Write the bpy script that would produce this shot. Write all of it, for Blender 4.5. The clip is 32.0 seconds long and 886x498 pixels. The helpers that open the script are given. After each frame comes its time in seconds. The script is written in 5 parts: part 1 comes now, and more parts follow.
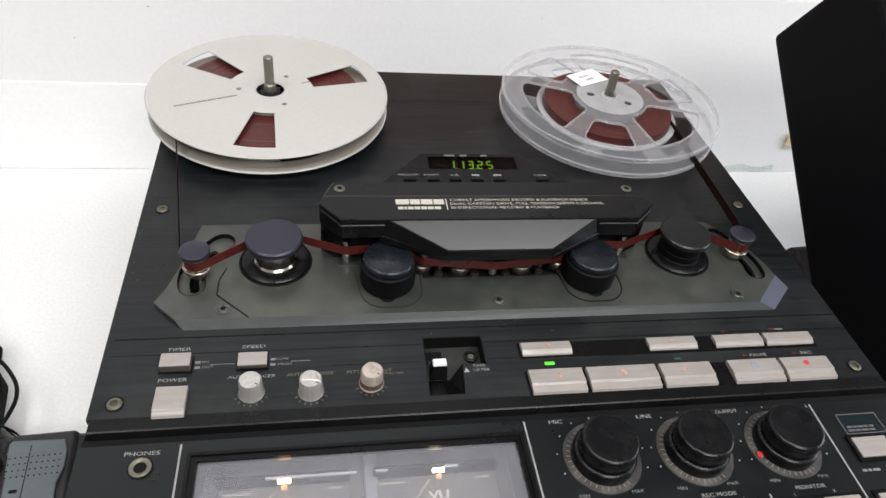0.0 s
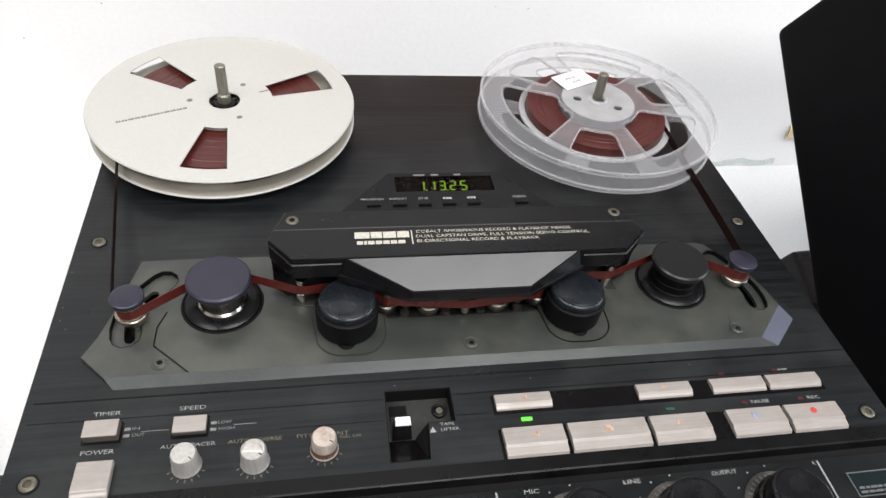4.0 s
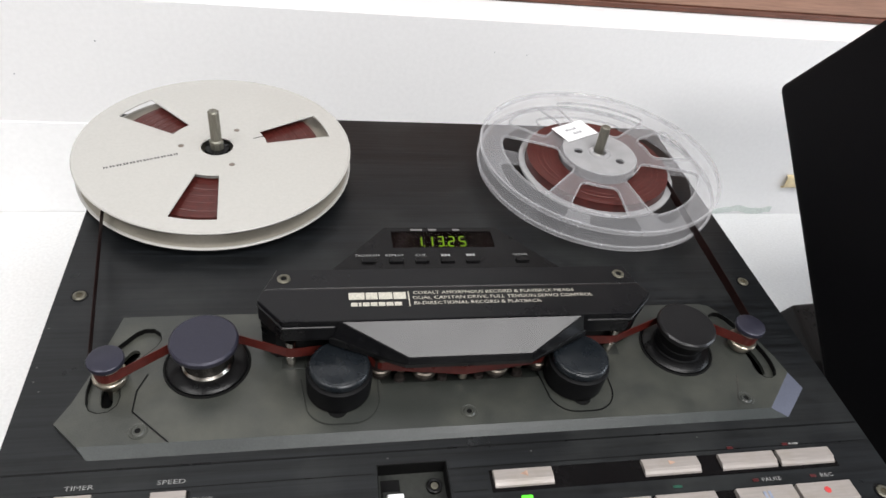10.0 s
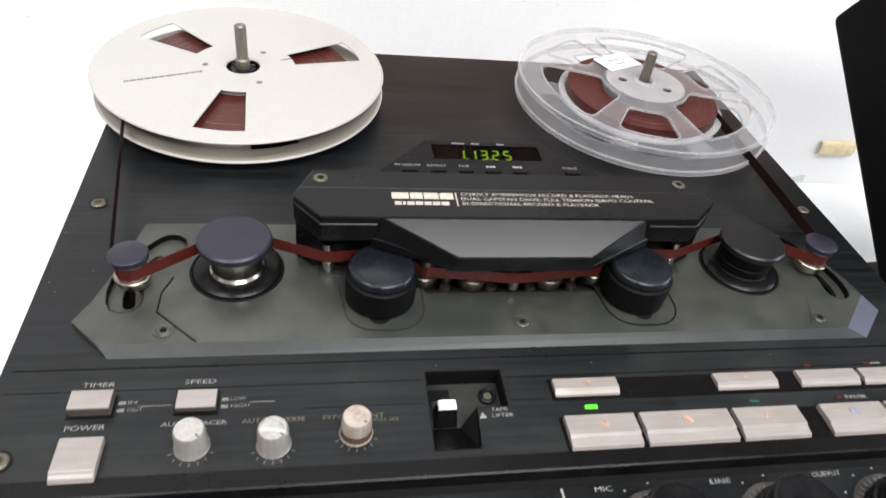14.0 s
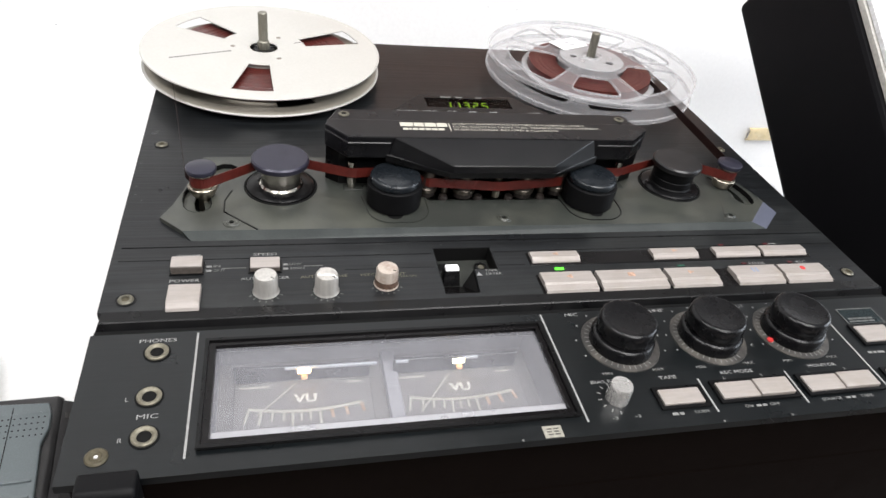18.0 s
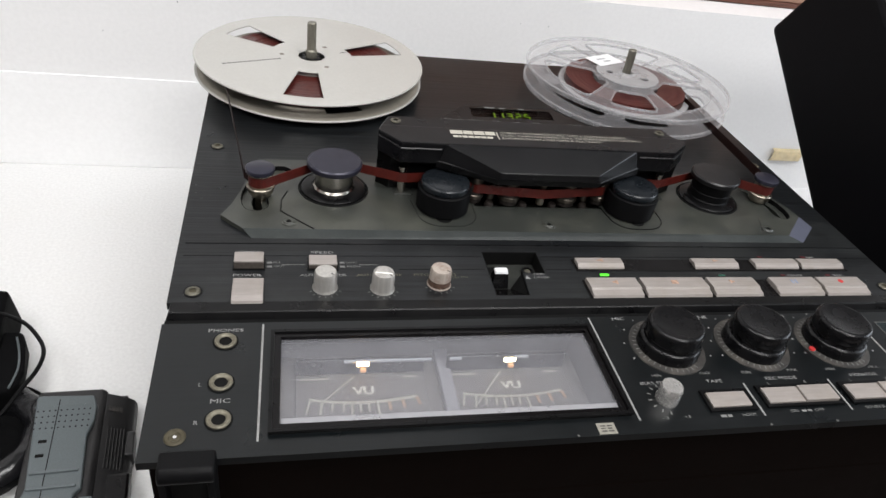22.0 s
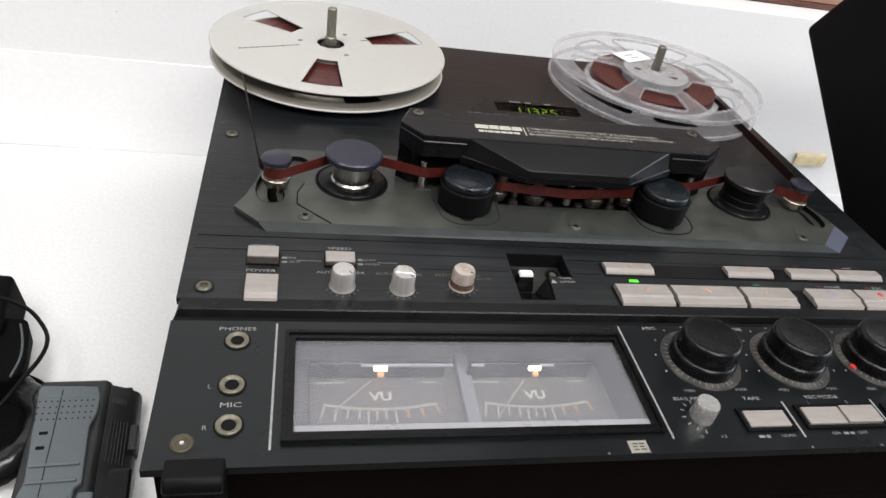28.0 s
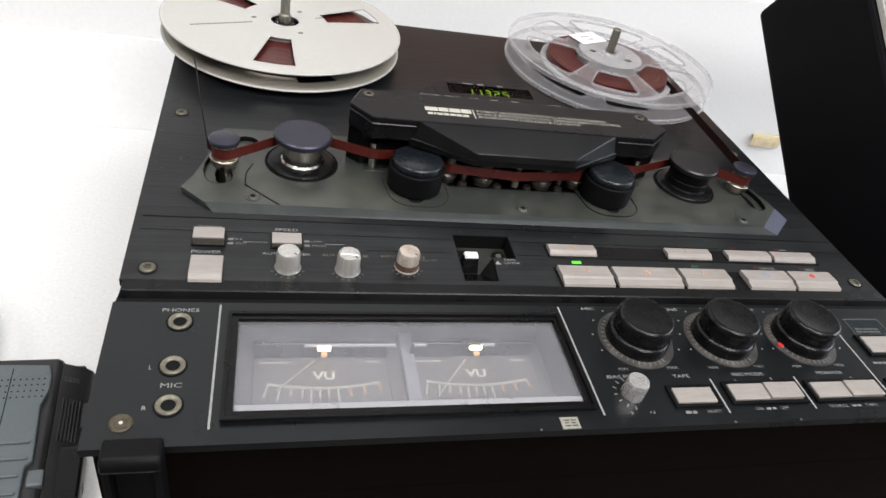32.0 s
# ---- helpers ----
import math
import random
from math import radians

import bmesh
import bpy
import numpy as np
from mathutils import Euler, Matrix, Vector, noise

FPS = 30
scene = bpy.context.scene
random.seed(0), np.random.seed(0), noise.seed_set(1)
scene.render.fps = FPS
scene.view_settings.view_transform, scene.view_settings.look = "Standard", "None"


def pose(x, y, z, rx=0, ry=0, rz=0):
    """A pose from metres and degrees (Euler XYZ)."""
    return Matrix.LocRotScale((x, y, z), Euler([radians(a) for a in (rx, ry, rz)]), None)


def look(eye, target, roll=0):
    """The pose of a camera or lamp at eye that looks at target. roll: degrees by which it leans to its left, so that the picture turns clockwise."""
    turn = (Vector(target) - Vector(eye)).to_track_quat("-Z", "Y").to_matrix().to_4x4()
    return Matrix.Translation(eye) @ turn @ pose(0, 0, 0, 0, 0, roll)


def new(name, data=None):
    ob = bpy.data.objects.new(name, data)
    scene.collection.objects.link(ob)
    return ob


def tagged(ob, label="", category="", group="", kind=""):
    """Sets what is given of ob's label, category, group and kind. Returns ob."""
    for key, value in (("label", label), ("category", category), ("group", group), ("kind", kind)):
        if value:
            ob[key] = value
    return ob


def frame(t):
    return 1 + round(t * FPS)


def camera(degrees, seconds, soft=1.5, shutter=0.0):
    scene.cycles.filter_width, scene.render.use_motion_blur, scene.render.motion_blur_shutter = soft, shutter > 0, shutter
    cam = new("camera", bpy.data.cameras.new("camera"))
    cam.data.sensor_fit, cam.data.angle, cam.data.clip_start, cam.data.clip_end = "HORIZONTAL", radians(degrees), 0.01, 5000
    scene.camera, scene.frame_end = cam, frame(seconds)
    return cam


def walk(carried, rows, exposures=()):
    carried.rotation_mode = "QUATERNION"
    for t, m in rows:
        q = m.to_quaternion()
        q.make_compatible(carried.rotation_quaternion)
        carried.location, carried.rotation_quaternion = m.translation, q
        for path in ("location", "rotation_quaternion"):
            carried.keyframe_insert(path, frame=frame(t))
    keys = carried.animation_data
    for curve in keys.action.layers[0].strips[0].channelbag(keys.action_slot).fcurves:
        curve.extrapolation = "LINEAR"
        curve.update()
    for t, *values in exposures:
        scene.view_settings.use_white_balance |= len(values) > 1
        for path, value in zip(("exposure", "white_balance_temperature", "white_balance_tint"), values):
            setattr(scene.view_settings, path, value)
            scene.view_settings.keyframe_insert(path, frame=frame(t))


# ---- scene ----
cam = camera(66.6, 32.0, shutter=0.5)
PATH = [
    (0, (-0.103, -0.058, 0.51), (0.245, 1.392, -0.823), 8.2),
    (0.5, (-0.101, -0.052, 0.512), (0.245, 1.392, -0.827), 8.2),
    (1, (-0.096, -0.047, 0.514), (0.249, 1.397, -0.826), 8.1),
    (1.5, (-0.094, -0.043, 0.514), (0.251, 1.398, -0.83), 8.2),
    (2, (-0.089, -0.032, 0.515), (0.246, 1.402, -0.839), 7.7),
    (2.5, (-0.082, -0.024, 0.508), (0.257, 1.39, -0.866), 7.5),
    (3, (-0.081, -0.019, 0.509), (0.264, 1.391, -0.867), 7.7),
    (3.5, (-0.076, -0.01, 0.507), (0.268, 1.394, -0.874), 7.6),
    (5.5, (-0.082, -0.006, 0.508), (0.288, 1.414, -0.851), 8.4),
    (6, (-0.083, -0.007, 0.512), (0.287, 1.423, -0.836), 8.6),
    (6.5, (-0.085, -0.005, 0.509), (0.3, 1.416, -0.844), 9.3),
    (7, (-0.087, -0.004, 0.51), (0.317, 1.427, -0.828), 9.7),
    (7.5, (-0.092, 0.0, 0.511), (0.324, 1.434, -0.82), 10.1),
    (8, (-0.095, 0.001, 0.51), (0.333, 1.436, -0.816), 10.7),
    (8.5, (-0.096, 0.002, 0.509), (0.351, 1.426, -0.822), 11.7),
    (9, (-0.095, 0.0, 0.508), (0.35, 1.438, -0.809), 11.8),
    (9.5, (-0.082, 0.009, 0.503), (0.337, 1.461, -0.807), 10.6),
    (10, (-0.078, 0.015, 0.508), (0.3, 1.477, -0.803), 9.2),
    (10.5, (-0.088, 0.017, 0.508), (0.266, 1.479, -0.81), 8.8),
    (11, (-0.092, 0.02, 0.5), (0.262, 1.478, -0.822), 8.9),
    (11.5, (-0.093, 0.021, 0.496), (0.268, 1.473, -0.831), 9.0),
    (12, (-0.089, 0.021, 0.5), (0.272, 1.466, -0.835), 9.4),
    (12.5, (-0.08, 0.019, 0.504), (0.241, 1.483, -0.821), 8.6),
    (13, (-0.077, 0.028, 0.491), (0.233, 1.492, -0.836), 7.8),
    (13.5, (-0.08, 0.018, 0.474), (0.252, 1.49, -0.839), 7.8),
    (14, (-0.094, 0.003, 0.447), (0.269, 1.487, -0.844), 9.0),
    (14.5, (-0.105, -0.021, 0.442), (0.301, 1.474, -0.822), 9.5),
    (15, (-0.115, -0.044, 0.426), (0.322, 1.456, -0.823), 9.7),
    (15.5, (-0.121, -0.066, 0.431), (0.347, 1.44, -0.799), 9.9),
    (17.5, (-0.131, -0.103, 0.445), (0.323, 1.435, -0.749), 9.3),
    (18, (-0.132, -0.109, 0.447), (0.333, 1.427, -0.746), 8.8),
    (18.5, (-0.137, -0.111, 0.448), (0.325, 1.431, -0.739), 8.8),
    (19, (-0.14, -0.112, 0.445), (0.326, 1.425, -0.746), 9.2),
    (19.5, (-0.144, -0.115, 0.441), (0.338, 1.423, -0.742), 10.7),
    (20, (-0.151, -0.119, 0.444), (0.323, 1.435, -0.722), 10.9),
    (20.5, (-0.155, -0.121, 0.451), (0.324, 1.435, -0.712), 10.9),
    (21, (-0.156, -0.123, 0.448), (0.307, 1.446, -0.703), 9.4),
    (21.5, (-0.155, -0.12, 0.448), (0.292, 1.447, -0.711), 9.1),
    (22, (-0.158, -0.118, 0.445), (0.286, 1.451, -0.714), 9.7),
    (22.5, (-0.155, -0.117, 0.444), (0.28, 1.443, -0.729), 9.5),
    (23, (-0.152, -0.116, 0.445), (0.3, 1.439, -0.728), 9.9),
    (23.5, (-0.147, -0.113, 0.441), (0.305, 1.444, -0.731), 9.6),
    (24, (-0.141, -0.108, 0.438), (0.306, 1.433, -0.756), 9.5),
    (24.5, (-0.145, -0.108, 0.448), (0.29, 1.457, -0.719), 9.3),
    (26.5, (-0.152, -0.11, 0.439), (0.293, 1.477, -0.694), 10.6),
    (27, (-0.164, -0.104, 0.431), (0.268, 1.458, -0.742), 11.5),
    (27.5, (-0.162, -0.102, 0.433), (0.256, 1.451, -0.756), 11.0),
    (28, (-0.163, -0.101, 0.436), (0.264, 1.459, -0.74), 11.2),
    (28.5, (-0.158, -0.101, 0.43), (0.267, 1.454, -0.754), 10.6),
    (29, (-0.154, -0.1, 0.429), (0.27, 1.436, -0.778), 10.2),
    (29.5, (-0.152, -0.095, 0.435), (0.271, 1.44, -0.775), 10.6),
    (30, (-0.141, -0.096, 0.442), (0.313, 1.434, -0.764), 10.7),
    (30.5, (-0.142, -0.099, 0.449), (0.338, 1.435, -0.74), 11.7),
    (31, (-0.146, -0.104, 0.451), (0.35, 1.431, -0.732), 12.7),
    (31.5, (-0.15, -0.107, 0.448), (0.346, 1.412, -0.754), 13.2),
    (32, (-0.151, -0.106, 0.445), (0.358, 1.395, -0.775), 13.5),
]
walk(cam, [(t, look(eye, target, roll)) for t, eye, target, roll in PATH], exposures=[(0, 0.02), (1, 0.06), (2, 0.2), (3, 0.32), (3.5, 0.3), (6, 0.12), (8, 0.08), (10, 0.04), (12, -0.05), (13.2, 0.0), (14, 0.38), (14.8, 0.52), (15.5, 0.5), (18, 0.48), (19, 0.40), (20, 0.27), (20.8, 0.05), (22, -0.1), (23, -0.13), (24, 0.24), (26.5, 0.1), (28.5, 0.02), (30, 0.03), (32, 0.16)])

# ---- world and lights ----
world = bpy.data.worlds.new("room_air")
scene.world = world
world.use_nodes = True
world.node_tree.nodes["Background"].inputs[0].default_value = (0.8, 0.9, 1.0, 1)
world.node_tree.nodes["Background"].inputs[1].default_value = 0.25


def area_lamp(name, where, target, sx, sy, power, colour):
    data = bpy.data.lights.new(name, "AREA")
    data.shape, data.size, data.size_y, data.energy, data.color = "RECTANGLE", sx, sy, power, colour
    ob = new(name, data)
    ob.matrix_world = look(where, target)
    return ob


CEIL = 1.95
WHITE = (1.0, 0.985, 0.98)
area_lamp("ceiling_lamp_light", (0.4, -0.28, CEIL - 0.09), (0.4, -0.279, 0), 1.1, 0.6, 23, WHITE)
area_lamp("ceiling_lamp_light", (0.35, -1.5, CEIL - 0.09), (0.35, -1.499, 0), 1.1, 0.6, 42, WHITE)
area_lamp("ceiling_lamp_light", (-0.95, -0.3, CEIL - 0.09), (-0.95, -0.299, 0), 0.6, 1.1, 20, WHITE)
area_lamp("window_light", (2.28, -0.1, 1.05), (0, -0.1, 0.9), 1.3, 1.1, 26, (0.84, 0.91, 1.0))


# ---- materials ----
def material(name, colour, rough=0.5, metal=0.0, spec=0.5, grain=None, stretch=(1, 1, 1), vary=0.15, bump=0.0, wear=0.0, wear_colour=(0.035, 0.034, 0.032), wear_scale=40.0, rough_vary=0.08, coat=0.0):
    """A painted, plastic or metal surface: fine grain and broad stains on one base colour."""
    m = bpy.data.materials.new(name)
    m.use_nodes = True
    nt = m.node_tree
    b = nt.nodes["Principled BSDF"]
    b.inputs["Metallic"].default_value = metal
    b.inputs["Specular IOR Level"].default_value = spec
    b.inputs["Coat Weight"].default_value = coat
    tc = nt.nodes.new("ShaderNodeTexCoord")
    mp = nt.nodes.new("ShaderNodeMapping")
    mp.inputs["Scale"].default_value = stretch
    nt.links.new(tc.outputs["Object"], mp.inputs[0])
    fine = nt.nodes.new("ShaderNodeTexNoise")
    fine.inputs["Scale"].default_value = grain or 400.0
    fine.inputs["Detail"].default_value = 4
    nt.links.new(mp.outputs[0], fine.inputs["Vector"])
    broad = nt.nodes.new("ShaderNodeTexNoise")
    broad.inputs["Scale"].default_value = wear_scale
    broad.inputs["Detail"].default_value = 5
    broad.inputs["Roughness"].default_value = 0.65
    nt.links.new(tc.outputs["Object"], broad.inputs["Vector"])
    ramp = nt.nodes.new("ShaderNodeMapRange")
    ramp.inputs[1].default_value, ramp.inputs[2].default_value = 0.3, 0.7
    ramp.inputs[3].default_value, ramp.inputs[4].default_value = 1 - vary, 1 + vary
    nt.links.new(fine.outputs[0], ramp.inputs[0])
    tint = nt.nodes.new("ShaderNodeMix")
    tint.data_type, tint.blend_type = "RGBA", "MULTIPLY"
    tint.inputs[0].default_value = 1.0
    tint.inputs[6].default_value = (*colour, 1)
    nt.links.new(ramp.outputs[0], tint.inputs[7])
    mask = nt.nodes.new("ShaderNodeMapRange")
    mask.inputs[1].default_value, mask.inputs[2].default_value = 0.48, 0.72
    mask.inputs[3].default_value, mask.inputs[4].default_value = 0.0, wear
    nt.links.new(broad.outputs[0], mask.inputs[0])
    worn = nt.nodes.new("ShaderNodeMix")
    worn.data_type = "RGBA"
    worn.inputs[7].default_value = (*wear_colour, 1)
    nt.links.new(mask.outputs[0], worn.inputs[0])
    nt.links.new(tint.outputs[2], worn.inputs[6])
    nt.links.new(worn.outputs[2], b.inputs["Base Color"])
    rr = nt.nodes.new("ShaderNodeMapRange")
    rr.inputs[1].default_value, rr.inputs[2].default_value = 0.3, 0.7
    rr.inputs[3].default_value, rr.inputs[4].default_value = max(0.02, rough - rough_vary), min(1, rough + rough_vary)
    nt.links.new(broad.outputs[0], rr.inputs[0])
    nt.links.new(rr.outputs[0], b.inputs["Roughness"])
    if bump:
        bp = nt.nodes.new("ShaderNodeBump")
        bp.inputs["Strength"].default_value, bp.inputs["Distance"].default_value = bump, 0.0004
        nt.links.new(fine.outputs[0], bp.inputs["Height"])
        nt.links.new(bp.outputs[0], b.inputs["Normal"])
    return m


def see_through(name, colour, clear, rough, tint=(1, 1, 1)):
    """Clear plastic or dusty, hazed glass: a share of light goes straight on, the rest meets a glossy, milky skin."""
    m = bpy.data.materials.new(name)
    m.use_nodes = True
    nt = m.node_tree
    b = nt.nodes["Principled BSDF"]
    b.inputs["Roughness"].default_value = rough
    tr = nt.nodes.new("ShaderNodeBsdfTransparent")
    tr.inputs[0].default_value = (*tint, 1)
    noise_tex = nt.nodes.new("ShaderNodeTexNoise")
    noise_tex.inputs["Scale"].default_value = 60
    noise_tex.inputs["Detail"].default_value = 5
    tc = nt.nodes.new("ShaderNodeTexCoord")
    nt.links.new(tc.outputs["Object"], noise_tex.inputs["Vector"])
    rng = nt.nodes.new("ShaderNodeMapRange")
    rng.inputs[1].default_value, rng.inputs[2].default_value = 0.3, 0.7
    rng.inputs[3].default_value, rng.inputs[4].default_value = (1 - clear) * 0.88, (1 - clear) * 1.12
    nt.links.new(noise_tex.outputs[0], rng.inputs[0])
    b.inputs["Base Color"].default_value = (*colour, 1)
    mix = nt.nodes.new("ShaderNodeMixShader")
    nt.links.new(rng.outputs[0], mix.inputs[0])
    nt.links.new(tr.outputs[0], mix.inputs[1])
    nt.links.new(b.outputs[0], mix.inputs[2])
    nt.links.new(mix.outputs[0], nt.nodes["Material Output"].inputs[0])
    return m


def glowing(name, colour, strength):
    m = bpy.data.materials.new(name)
    m.use_nodes = True
    b = m.node_tree.nodes["Principled BSDF"]
    b.inputs["Base Color"].default_value = (*[0.3 * c for c in colour], 1)
    b.inputs["Emission Color"].default_value = (*colour, 1)
    b.inputs["Emission Strength"].default_value = strength
    return m


